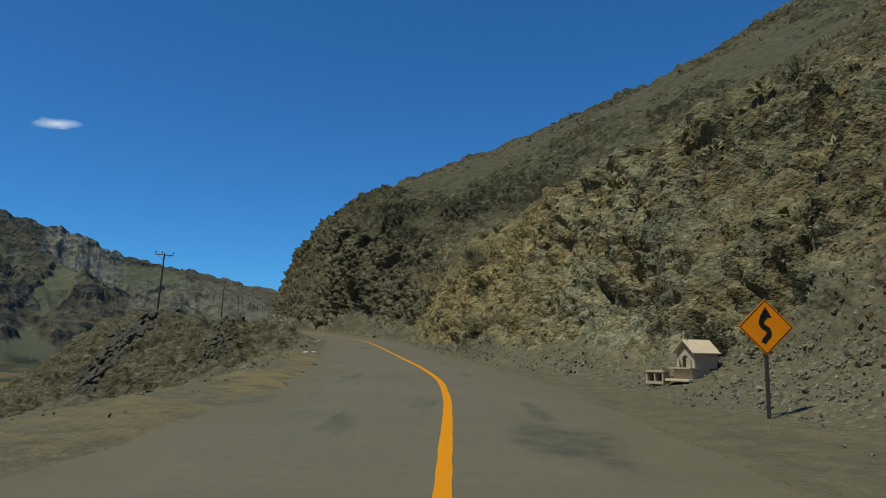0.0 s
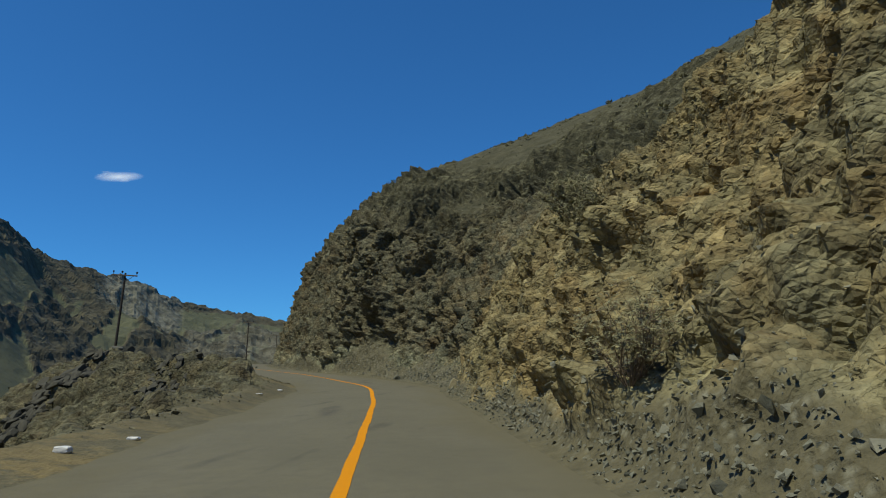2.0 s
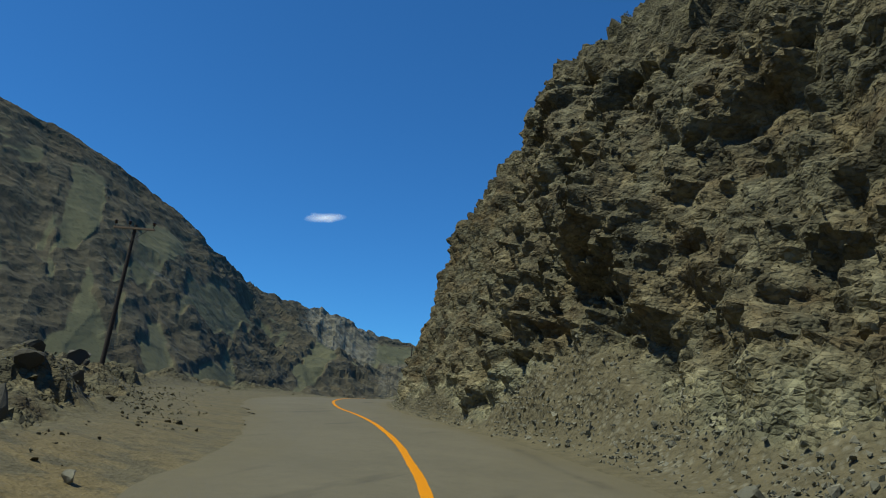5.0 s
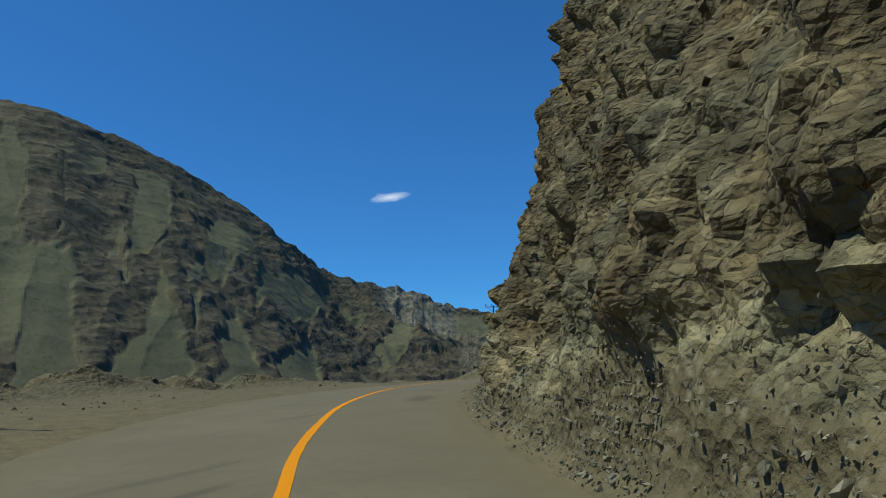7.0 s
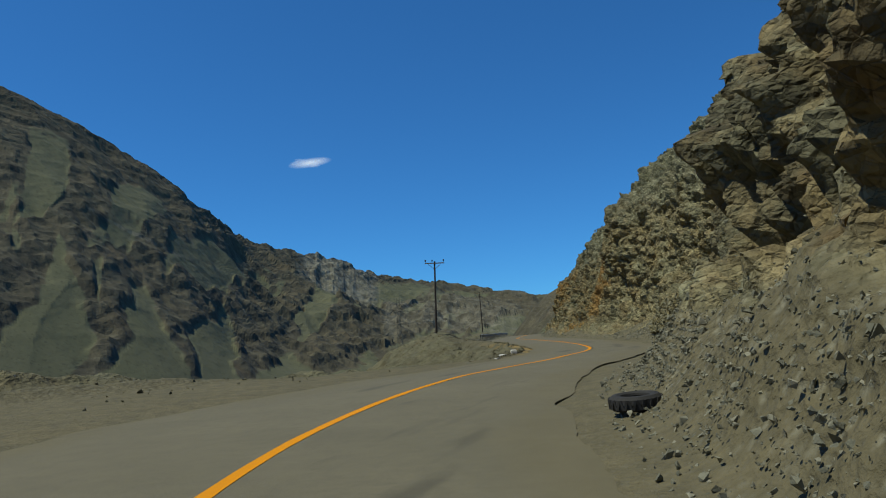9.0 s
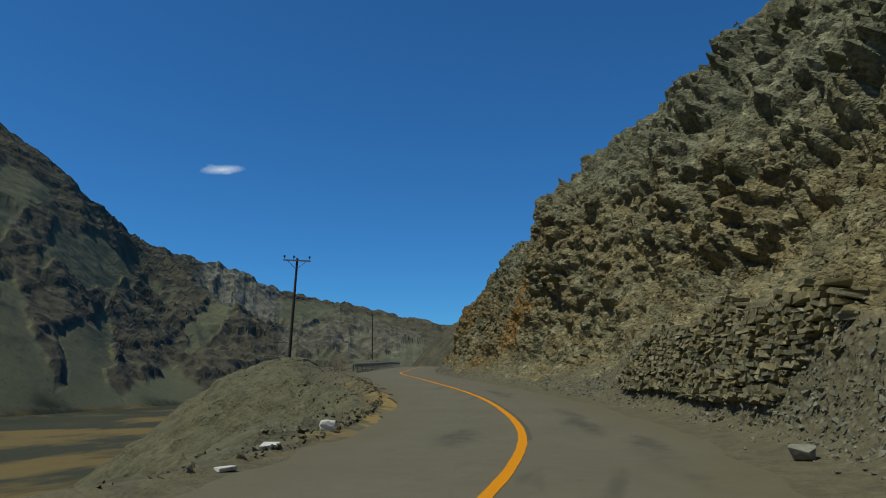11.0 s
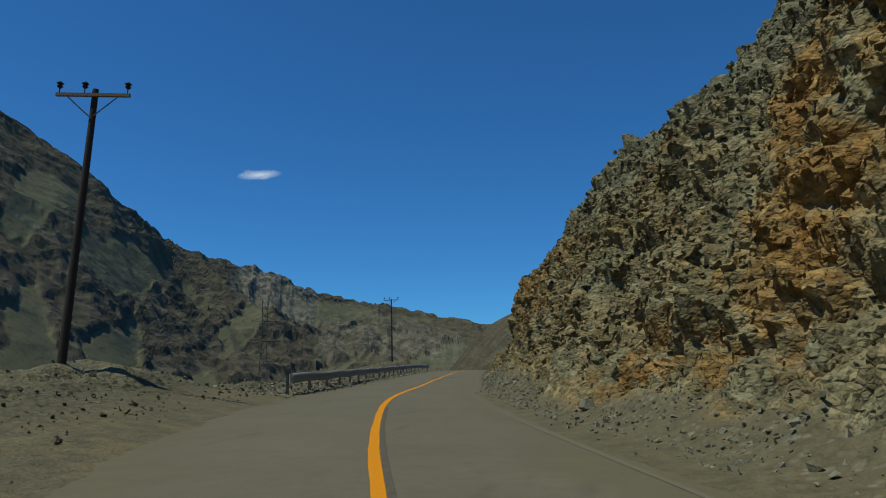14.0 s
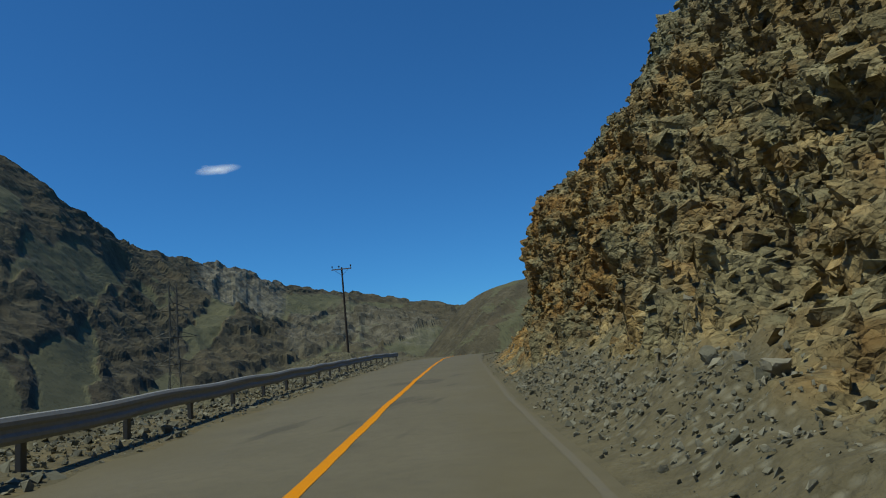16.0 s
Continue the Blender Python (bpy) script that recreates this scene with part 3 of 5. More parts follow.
def build_road():
    s = np.arange(-40, 325, 0.3)
    w = np.linspace(0, 1, 45)
    le, re = LEFT_EDGE(s)[:, None], RIGHT_EDGE(s)[:, None]
    ragged = (fbm(np.stack([s / 1.8, 0 * s, 0 * s], 1), 4, 40) - 0.5)[:, None] * 0.9
    d = (le + ragged) + (re + ragged * 0.6 - le - ragged) * w
    ss = np.broadcast_to(s[:, None], d.shape)
    p = at(ss, d, road_lift(ss, d))
    me = mesh_of("road", p.reshape(-1, 3), grid_faces(*d.shape), ASPHALT, True)
    edge = np.minimum(d - le, re - d)
    n = fbm(np.stack([ss.ravel() / 2.5, d.ravel() / 0.8, 0 * d.ravel()], 1), 4, 6).reshape(d.shape)
    set_float(me, "dust", np.clip(smoothstep(1.7, 0.1, edge + (n - 0.5) * 2.4), 0, 1))
    dark_mark = 0 * d
    for s0, d0, length, width in TAR_STAINS:
        dark_mark = np.maximum(dark_mark, smoothstep(0.95, 0.35, np.hypot((ss - s0) / length, (d - d0) / width) + (n - 0.5) * 2.2))
    set_float(me, "dark_mark", dark_mark)
    road = tagged(new("road", me), "dusty grey-tan asphalt road winding below the cliff", "road", kind="structure")

    def stripe(name, s0, s1, mid, width, material, label):
        s = np.arange(s0, s1, 0.25)
        ww = np.array([-0.5, -0.17, 0.17, 0.5]) * width
        wob = (fbm(np.stack([s / 3, 0 * s, 0 * s], 1), 2, 4) - 0.5)[:, None] * 0.06
        edge = (fbm(np.stack([s / 0.5, 0 * s + 3, 0 * s], 1), 2, 14) - 0.5)[:, None] * 0.02
        d = (mid(s)[:, None] if callable(mid) else mid) + wob + ww + edge * np.sign(ww)
        ss = np.broadcast_to(s[:, None], d.shape)
        p = at(ss, d, road_lift(ss, d) + 0.006)
        ob = new(name, mesh_of(name, p.reshape(-1, 3), grid_faces(*d.shape), material, True))
        ob.parent = road
        return tagged(ob, label)

    stripe("centre_line", -40, 322, LINE_MID, 0.17, YELLOW, "worn solid yellow centre line")
    stripe("tar_seam", 160, 212, lambda s: LINE_MID(s) + 0.135, 0.10, DARK_STRIP, "thin dark strip beside the centre line")
    stripe("edge_line", 196, 300, lambda s: RIGHT_EDGE(s) - 0.25, 0.12, WHITE_LINE, "faded dusty white edge line")
    return road


road = build_road()

# ---- the cliff: how far out and how high its profile bends, along the road ----
FOOT_D = curve((-40, 6.5), (10, 6.2), (20, 5.4), (30, 4.2), (37, 3.5), (45, 3.4), (55, 3.4), (63, 3.7), (70, 4.4), (80, 4.9), (87, 4.7), (92, 4.1), (98, 3.4), (105, 3.4),
               (112, 3.6), (118, 3.9), (132, 4.6), (140, 4.9), (150, 4.9), (158, 4.6), (176, 4.6), (190, 4.8), (208, 4.2), (220, 3.8), (258, 3.7), (275, 4), (290, 8), (325, 16))
TOE_D = curve((-40, 10), (10, 9), (20, 8.2), (30, 6.6), (37, 5), (45, 4.1), (55, 4.3), (63, 4.7), (70, 6.2), (80, 7.2), (87, 6.3), (92, 4.63), (98, 3.85), (105, 3.85),
              (112, 4.43), (118, 5.12), (123, 5.3), (132, 6.88), (140, 6.72), (150, 6.2), (156, 6.4), (161, 5.6), (173, 5.6), (180, 7.6), (186, 8.8), (192, 8.2),
              (198, 7.3), (208, 6.1), (245, 6.1), (258, 6.55), (275, 6.45), (290, 10.99), (325, 22))
TOE_H = curve((-40, 1.6), (10, 0.9), (20, 1.0), (30, 1.8), (37, 2.6), (45, 1.8), (55, 2.6), (63, 1.8), (70, 1.9), (80, 2.2), (87, 2.5), (92, 3.2), (98, 2.6), (105, 2.3), (112, 2.1),
              (123, 2.3), (140, 2.2), (150, 1.4), (156, 1.3), (161, 3.1), (167, 2.8), (173, 2.3), (180, 1.6), (192, 0.9), (198, 1.6), (208, 1.4), (220, 1.2), (232, 1.8), (258, 1.5), (275, 2), (325, 2))
FACE_D = curve((-40, 16), (10, 14), (20, 10.99), (30, 8.73), (37, 7.06), (45, 6.82), (55, 6.91), (63, 5.5), (70, 7.38), (80, 8.9), (87, 7.61), (92, 5.78), (98, 5.53),
               (105, 7.16), (112, 6.11), (118, 5.91), (126, 6.99), (132, 7.87), (140, 7.84), (150, 8.4), (160, 9), (168, 9.8), (178, 10.8), (186, 10), (192, 9.06),
               (198, 9.06), (208, 8.55), (220, 8.1), (245, 8.48), (258, 7.1), (275, 7), (290, 13), (325, 26))
FACE_H = curve((-40, 7), (10, 6), (20, 5.5), (37, 5.5), (45, 6), (55, 6.4), (63, 5), (70, 5.2), (80, 6), (92, 7), (98, 7), (105, 9), (112, 7), (118, 5), (132, 6), (150, 5),
               (168, 5), (186, 6), (198, 6), (208, 5), (220, 4.2), (232, 4.2), (245, 5), (275, 5), (325, 5))
BROW_D = curve((-40, 30), (10, 28), (20, 21.53), (30, 11.49), (37, 8.52), (55, 12.07), (63, 8.68), (70, 10.77), (80, 12.98), (87, 9.03), (92, 7.09), (98, 6.7),
               (105, 9.45), (112, 8.85), (118, 8.03), (132, 10.24), (150, 12), (160, 13), (178, 12.63), (186, 11.89), (192, 10.42), (198, 8.69), (208, 12.42),
               (220, 11.11), (232, 9.19), (245, 11.07), (258, 8.21), (275, 7.83), (290, 16), (325, 32))
BROW_H = curve((-40, 17), (10, 16), (20, 13), (37, 9.6), (55, 9.8), (63, 9), (70, 10), (80, 12), (87, 11.6), (92, 13), (98, 15), (105, 16), (112, 14), (118, 12), (132, 11),
               (150, 9), (168, 9), (178, 12), (192, 12), (198, 13), (208, 11), (220, 9), (232, 8.6), (245, 11), (258, 9), (275, 10), (325, 9))
CREST_D = curve((-40, 60), (10, 60), (20, 56), (30, 44.47), (37, 36.85), (55, 32.26), (70, 25.98), (80, 22.09), (87, 18.11), (92, 15.95), (98, 12.43), (105, 13.96),
                (118, 13.5), (132, 14.75), (150, 18), (168, 17.98), (186, 17.34), (198, 16), (208, 16.54), (220, 15.55), (258, 13.36), (275, 13.98), (290, 26),
                (325, 46))
CREST_H = curve((-40, 36), (10, 37), (20, 36), (30, 29), (37, 25), (55, 22), (70, 19.09), (80, 19.62), (92, 17.72), (98, 19.57), (105, 20.19), (112, 19.74),
                (118, 18), (132, 17.72), (150, 16.16), (168, 19.11), (186, 21.69), (198, 18.42), (208, 18.14), (220, 13.26), (232, 15.27), (245, 16.61), (258, 10.3),
                (275, 13), (325, 12))
HILL_D = curve((-40, 120), (20, 115), (37, 100), (63, 85), (87, 72), (98, 72), (120, 78), (165, 80), (200, 70), (245, 55), (325, 60))
HILL_H = curve((-40, 70), (20, 74), (37, 66), (63, 59.55), (87, 53.07), (98, 45.05), (120, 50.47), (165, 54.25), (186, 50.65), (208, 39.88), (245, 27.33),
               (325, 20))


def cliff_profile(s):
    zero = 0 * s
    d = np.stack([RIGHT_EDGE(s) - 0.5, FOOT_D(s), TOE_D(s), FACE_D(s), BROW_D(s), CREST_D(s), HILL_D(s), HILL_D(s) * 1.3 + 30, HILL_D(s) * 1.6 + 60], -1)
    h = np.stack([zero - 0.12, zero + 0.02, TOE_H(s), FACE_H(s), BROW_H(s), CREST_H(s), HILL_H(s), HILL_H(s) * 0.9, zero - 30], -1)
    return d, h


def build_cliff():
    s = np.concatenate([np.arange(-36, 14, 0.3), np.arange(14, 272, 0.132), np.arange(272, 318, 0.3)])
    counts = (4, 18, 38, 46, 48, 96, 5, 3)
    d0, h0 = cliff_profile(s)
    v = np.concatenate([k + np.arange(n) / n for k, n in enumerate(counts)] + [[len(counts)]])
    k = np.minimum(v.astype(int), len(counts) - 1)
    f = v - k
    d = d0[:, k] * (1 - f) + d0[:, k + 1] * f
    h = h0[:, k] * (1 - f) + h0[:, k + 1] * f
    # round off the bends of the profile
    for _ in range(3):
        d[:, 1:-1] = (d[:, :-2] + 2 * d[:, 1:-1] + d[:, 2:]) / 4
        h[:, 1:-1] = (h[:, :-2] + 2 * h[:, 1:-1] + h[:, 2:]) / 4
    ss = np.broadcast_to(s[:, None], d.shape)
    vv = np.broadcast_to(v, d.shape)
    p = at(ss, d, h)
    n = -grid_normals(p)
    n = np.where(n[..., 2:] < 0, -n, n)
    flat = p.reshape(-1, 3)
    wob = fbm(flat / 6, 4, 50).reshape(d.shape)
    face = smoothstep(-0.3, 0.35, vv - SCREE(ss) + (wob - 0.5) * 1.6) * (1 - 0.25 * smoothstep(4.6, 5.3, vv))
    bare = 0.2 + 1.2 * smoothstep(0.41, 0.52, fbm(flat / 13, 4, 57).reshape(d.shape))
    face = face * np.where(vv > 4.2, np.maximum(bare, smoothstep(150, 165, ss)), 1)
    q = flat + 0.45 * np.stack([fbm(flat / 3, 3, 60 + c) - 0.5 for c in range(3)], 1)
    a, b = radians(36), radians(-30)
    turn = np.array([[math.cos(a), 0, math.sin(a)], [0, 1, 0], [-math.sin(a), 0, math.cos(a)]]) @ np.array([[1, 0, 0], [0, math.cos(b), -math.sin(b)], [0, math.sin(b), math.cos(b)]])
    q = q @ turn.T
    out = np.zeros(len(q))
    for size, amp, seed, form in ((4.6, 1.25, 4, (1.1, 1.0, 1.0)), (1.6, 0.80, 1, (1.0, 1.2, 1.15)), (0.76, 0.64, 2, (1.1, 1.15, 0.9)), (0.42, 0.36, 3, (1.1, 1.2, 0.85))):
        out += amp * (crystals(q / (size * np.array(form)), seed) - 0.22)
    # upright beds round the bend
    upright = (smoothstep(98, 108, ss) * smoothstep(146, 138, ss)).ravel()
    some = np.where(upright > 0)[0]
    k = (flat + 0.35 * np.stack([fbm(flat / 3, 3, 60 + c) - 0.5 for c in range(3)], 1))[some]
    k = np.stack([k[:, 0] + 0.22 * k[:, 2], k[:, 1] - 0.1 * k[:, 2], k[:, 2] * 0.42], 1)
    beds = sum(amp * (crystals(k / size, seed) - 0.22) for size, amp, seed in ((3.2, 1.0, 14), (1.2, 0.95, 15), (0.58, 0.70, 16), (0.34, 0.36, 17)))
    out[some] += upright[some] * (beds - out[some])
    rugged = 0.65 + 0.6 * smoothstep(0.36, 0.64, fbm(flat / 5.5, 3, 77)).reshape(d.shape)
    firm_wall = smoothstep(53, 57, ss) * smoothstep(69, 65, ss)
    out = out.reshape(d.shape) * face * rugged * (1 - 0.5 * firm_wall)
    out = out + (fbm(flat / 9, 4, 70).reshape(d.shape) - 0.5) * 1.1 * smoothstep(1.2, 2.6, vv)
    soft = 1 - 0.85 * np.clip(face, 0, 1)
    out = out + soft * ((fbm(flat / 1.1, 4, 71).reshape(d.shape) - 0.5) * 0.42 * smoothstep(0.8, 1.6, vv) + (fbm(flat / 0.4, 2, 72).reshape(d.shape) - 0.5) * 0.17 * smoothstep(0.6, 1.3, vv))
    hollow = smoothstep(0.62, 0.80, fbm((q @ np.diag([1, 1, 0.6])) / 3.4, 4, 75)).reshape(d.shape)
    out = out - 0.8 * (1 - 0.85 * firm_wall) * hollow * face * smoothstep(1.6, 2.2, vv)
    limit = smoothstep(0.9, 1.6, vv) + 0.25
    p = p + n * (out * np.minimum(limit, 1))[..., None]
    me = mesh_of("cliff", p.reshape(-1, 3), grid_faces(*d.shape)[:, ::-1], ROCK, True)
    me.set_sharp_from_angle(angle=radians(24))
    tan = TAN(ss) * smoothstep(4.9, 3.6, vv)
    iron = IRON(ss) * smoothstep(4.8, 3.5, vv)
    dark = np.maximum(DARK(ss) * smoothstep(1.2, 2.4, vv), (0.62 - 0.12 * smoothstep(150, 165, ss)) * smoothstep(3.5, 4.5, vv + (wob - 0.5) * 1.5 - 1.1 * smoothstep(150, 165, ss)))
    set_colour(me, "zone", tan, iron, dark)
    SCRUB_FROM = np.interp(ss, (-36, 20, 34, 60, 90, 165, 185, 205, 230, 320), (1.9, 2.2, 3.8, 4.3, 4.0, 4.5, 4.6, 4.6, 4.8, 4.8))
    set_float(me, "scrub", smoothstep(-0.5, 0.5, vv - SCRUB_FROM + (wob - 0.5) * 2.0))
    zone = np.stack([tan.ravel(), iron.ravel(), dark.ravel()], 1)
    set_float(me, "stony", smoothstep(0.75, 1.15, vv + (wob - 0.5) * 0.8) * smoothstep(5.0, 4.0, vv))
    set_float(me, "loose", np.clip(1 - smoothstep(0.15, 0.55, face), 0, 1) * np.where(vv > 4.6, 0.75, 1))
    ob = tagged(new("cliff", me), "rugged grey-brown rock cliff with scree at its foot", "cliff", kind="structure")
    return ob, p, vv, face, s, zone


SCREE = curve((-40, 3.0), (16, 2.4), (26, 1.7), (33, 1.3), (66, 1.2), (72, 1.6), (84, 1.6), (92, 1.4), (98, 1.2), (102, 1.4), (109, 1.4), (114, 1.3), (122, 1.45), (140, 1.45), (148, 1.8), (162, 2.0), (172, 1.9), (188, 1.6), (203, 1.25), (212, 1.3), (220, 1.6), (234, 1.65), (246, 1.4), (256, 1.25), (325, 1.5))
TAN = curve((-40, 0.1), (15, 0.1), (26, 0.25), (38, 0.5), (46, 0.85), (54, 1.0), (66, 0.9), (71, 0.3), (78, 0.12), (92, 0.05), (108, 0.05), (118, 0.05), (135, 0.15), (148, 0.45), (160, 0.5), (175, 0.45), (205, 0.4), (218, 0.45), (226, 0.45), (255, 0.5), (325, 0.3))
IRON = curve((-40, 0.15), (30, 0.2), (40, 0.25), (60, 0.15), (70, 0.25), (80, 0.15), (88, 0.1), (100, 0.15), (130, 0.2), (170, 0.15), (192, 0.2), (201, 0.2), (203.5, 1.2), (205.5, 1.2), (208, 0.25), (222, 0.4), (240, 0.4), (256, 0.8), (270, 0.9), (325, 0.3))
DARK = curve((-40, 0.7), (18, 0.55), (32, 0.35), (62, 0.15), (70, 0.5), (78, 0.9), (88, 1.0), (104, 1.0), (128, 0.95), (140, 0.65), (160, 0.3), (190, 0.2), (215, 0.2), (250, 0.15), (262, 0.35), (325, 0.5))
cliff, CLIFF_P, CLIFF_V, CLIFF_FACE, CLIFF_S, CLIFF_ZONE = build_cliff()

# ---- the valley side of the road ----
SHOULDER_D = curve((-40, -9), (3, -8.2), (14, -6.9), (40, -6.2), (48, -5.6), (60, -5.2), (75, -5.2), (90, -7), (105, -9), (118, -12), (135, -12), (146, -7.5), (154, -4.2), (180, -4.2), (195, -4.6), (206, -6), (216, -6.5), (226, -5.4), (260, -6), (300, -8), (325, -9))
SHOULDER_H = curve((-40, 0), (30, -0.05), (42, 0.1), (65, 0.35), (80, 0.4), (100, 0.25), (130, 0.3), (145, 0.1), (154, 0.0), (200, 0.1), (212, 0.35), (225, 0.1), (325, 0.1))
BERM_D = curve((-40, -11.5), (3, -11), (14, -9.4), (45, -8.6), (60, -6.7), (75, -6.8), (85, -8.5), (95, -11), (105, -12.5), (115, -14.5), (135, -15), (146, -10), (154, -5.4), (180, -5.6), (195, -7.5), (206, -9.5), (216, -10.5), (226, -8), (260, -8), (300, -13), (325, -14))
BERM_H = curve((-40, 0.0), (3, -0.4), (14, -1.0), (45, -1.3), (60, 0.1), (75, 0.9), (85, 1.0), (95, 0.9), (104, 0.8), (111, 1.5), (118, 1.5), (130, 1.2), (140, 0.95), (148, 0.1), (154, -0.3), (180, -0.4), (195, -0.7), (206, 0.9), (216, 1.3), (226, 0.1), (260, -0.1), (300, 1.3), (325, 0.5))
BANK_D = curve((-40, -17), (30, -15), (45, -13), (60, -11.5), (75, -11.5), (85, -13), (95, -16), (105, -18), (118, -20), (135, -22), (146, -16), (154, -9.5), (180, -9.2), (195, -10.5), (206, -14.5), (216, -17), (226, -13), (260, -13), (300, -22), (325, -24))
BANK_H = curve((-40, -4.5), (14, -6.5), (45, -6.8), (60, -5), (75, -3.2), (85, -2.4), (95, -1.5), (105, -1.5), (112, -0.8), (120, -1.5), (135, -2.5), (146, -3), (154, -3.9), (180, -3.9), (195, -3.6), (206, -1.2), (216, -0.8), (226, -2.5), (260, -3), (300, -2), (325, -3))


def build_verge():
    s = np.arange(-38, 320, 0.3)
    zero = 0 * s
    inner = LEFT_EDGE(s) + 0.7
    road_z = at(s, zero)[:, 2]
    end_h = -17 - road_z
    d0 = np.stack([inner, LEFT_EDGE(s) - 0.3, SHOULDER_D(s), BERM_D(s), BANK_D(s), BANK_D(s) - 1.3 * (BANK_H(s) - end_h)], -1)
    h0 = np.stack([zero - 0.16, zero - 0.06, SHOULDER_H(s), BERM_H(s), BANK_H(s), end_h], -1)
    counts = (3, 16, 16, 30, 60)
    v = np.concatenate([k + np.arange(n) / n for k, n in enumerate(counts)] + [[len(counts)]])
    k = np.minimum(v.astype(int), len(counts) - 1)
    f = v - k
    d = d0[:, k] * (1 - f) + d0[:, k + 1] * f
    h = h0[:, k] * (1 - f) + h0[:, k + 1] * f
    for _ in range(4):
        d[:, 1:-1] = (d[:, :-2] + 2 * d[:, 1:-1] + d[:, 2:]) / 4
        h[:, 1:-1] = (h[:, :-2] + 2 * h[:, 1:-1] + h[:, 2:]) / 4
    ss, vv = np.broadcast_to(s[:, None], d.shape), np.broadcast_to(v, d.shape)
    p = at(ss, d, h)
    flat = p.reshape(-1, 3)
    n = grid_normals(p)
    n = np.where(n[..., 2:] < 0, -n, n)
    wob = fbm(flat / 7, 4, 150).reshape(d.shape)
    rock = ROCKY(ss) * smoothstep(2.15, 2.7, vv + (wob - 0.5) * 2.0)
    out = np.zeros(len(flat))
    q = flat + 0.8 * np.stack([fbm(flat / 3, 3, 160 + c) - 0.5 for c in range(3)], 1)
    for size, amp, seed in ((3.2, 0.8, 6), (1.1, 0.34, 7), (0.55, 0.14, 8)):
        out += 2.0 * amp * (crystals(q / (size * np.array([1.2, 1.3, 0.7])), seed) - 0.22)
    out = out.reshape(d.shape) * rock
    out = out + (fbm(flat / 2.2, 4, 171).reshape(d.shape) - 0.5) * 0.7 * smoothstep(1.7, 3.0, vv) + (fbm(flat / 0.6, 3, 172).reshape(d.shape) - 0.5) * 0.10 * smoothstep(0.9, 2.0, vv)
    p = p + n * out[..., None]
    me = mesh_of("verge", p.reshape(-1, 3), grid_faces(*d.shape), ROCK)
    set_colour(me, "zone", 0.15 + 0 * d, 0.1 + 0 * d, 1.0 * ROCKY(ss))
    set_float(me, "loose", np.clip(1 - smoothstep(0.2, 0.6, rock), 0, 1))
    set_float(me, "stony", smoothstep(1.6, 2.6, vv))
    set_float(me, "scrub", 0.65 * smoothstep(1.8, 2.6, vv + (wob - 0.5) * 1.5))
    dd = np.abs(d - LEFT_EDGE(ss))
    set_float(me, "ochre", OCHRE(ss) * smoothstep(2.6, 0.9, np.abs(dd - 0.9)) * (vv < 2.4))
    ob = tagged(new("verge", me), "dusty gravel verge falling away as a rocky bank", "verge", kind="structure")
    return ob, p, vv


OCHRE = curve((-40, 0.0), (10, 0.1), (26, 0.4), (38, 0.4), (46, 0.1), (66, 0.05), (74, 0.35), (84, 0.1), (158, 0.0), (166, 0.85), (188, 0.85), (196, 0.1), (325, 0.1))
ROCKY = curve((-40, 0.2), (40, 0.5), (54, 0.9), (78, 1.0), (120, 0.95), (135, 0.5), (150, 0.35), (200, 0.35), (215, 0.4), (325, 0.4))
verge, VERGE_P, VERGE_V = build_verge()

# ---- materials of the things ----
ORANGE = plain("orange_sign_sheet", (0.98, 0.30, 0.004), 0.45, 0.0, 5, 0.0005, 0.15)
BLACK = plain("black_sign_film", (0.012, 0.011, 0.010), 0.5, 0.0, 12, 0.0005)
STEEL_DARK = plain("weathered_steel", (0.10, 0.098, 0.092), 0.55, 0.6, 14, 0.001)
RAIL_FACE = plain("dusty_guardrail_steel", (0.26, 0.265, 0.25), 0.7, 0.1, 6, 0.001, 0.5)
WOOD = plain("tarred_wood", (0.045, 0.036, 0.028), 0.85, 0.0, 9, 0.006, 0.5)
ARM_WOOD = plain("grey_timber", (0.20, 0.15, 0.10), 0.85, 0.0, 9, 0.005, 0.5)
CERAMIC = plain("dark_porcelain", (0.035, 0.022, 0.018), 0.25, 0.0, 20, 0.0005)
WHITEWASH = plain("whitewash", (0.47, 0.40, 0.29), 0.85, 0.0, 6, 0.004, 0.55)
ROOF = plain("cream_roof_sheet", (0.66, 0.54, 0.38), 0.7, 0.0, 5, 0.003, 0.35)
# near-black that stands in for the shade inside niches
RECESS_SHADE = plain("recess_shade", (0.04, 0.03, 0.025), 0.9, 0.0, 8, 0.002)
RUBBER = plain("dusty_rubber", (0.028, 0.027, 0.026), 0.8, 0.0, 9, 0.003, 0.6)
CAST = plain("white_cast_block", (0.60, 0.58, 0.52), 0.8, 0.0, 7, 0.006, 0.6)
BAG = plain("white_plastic", (0.68, 0.67, 0.64), 0.45, 0.0, 6, 0.006, 0.6)
TWIG = plain("dry_twig", (0.15, 0.11, 0.07), 0.9, 0.0, 12, 0.002)


def leaf_material(name, a, b):
    m = Mat(name, 0.8)
    m.colour(m.ramp(m.island, (0.0, a), (1.0, b)))
    return m.m


LEAF = leaf_material("dry_leaf", (0.14, 0.135, 0.07), (0.29, 0.265, 0.145))
LEAF_GREEN = leaf_material("dusty_green_leaf", (0.05, 0.065, 0.022), (0.115, 0.125, 0.05))


def thing(name, place, turn=0.0, label="", category="", group="", lean=(0, 0)):
    ob = new(name)
    ob.matrix_world = pose(*[float(v) for v in place], lean[0], lean[1], turn)
    return tagged(ob, label, category, group)


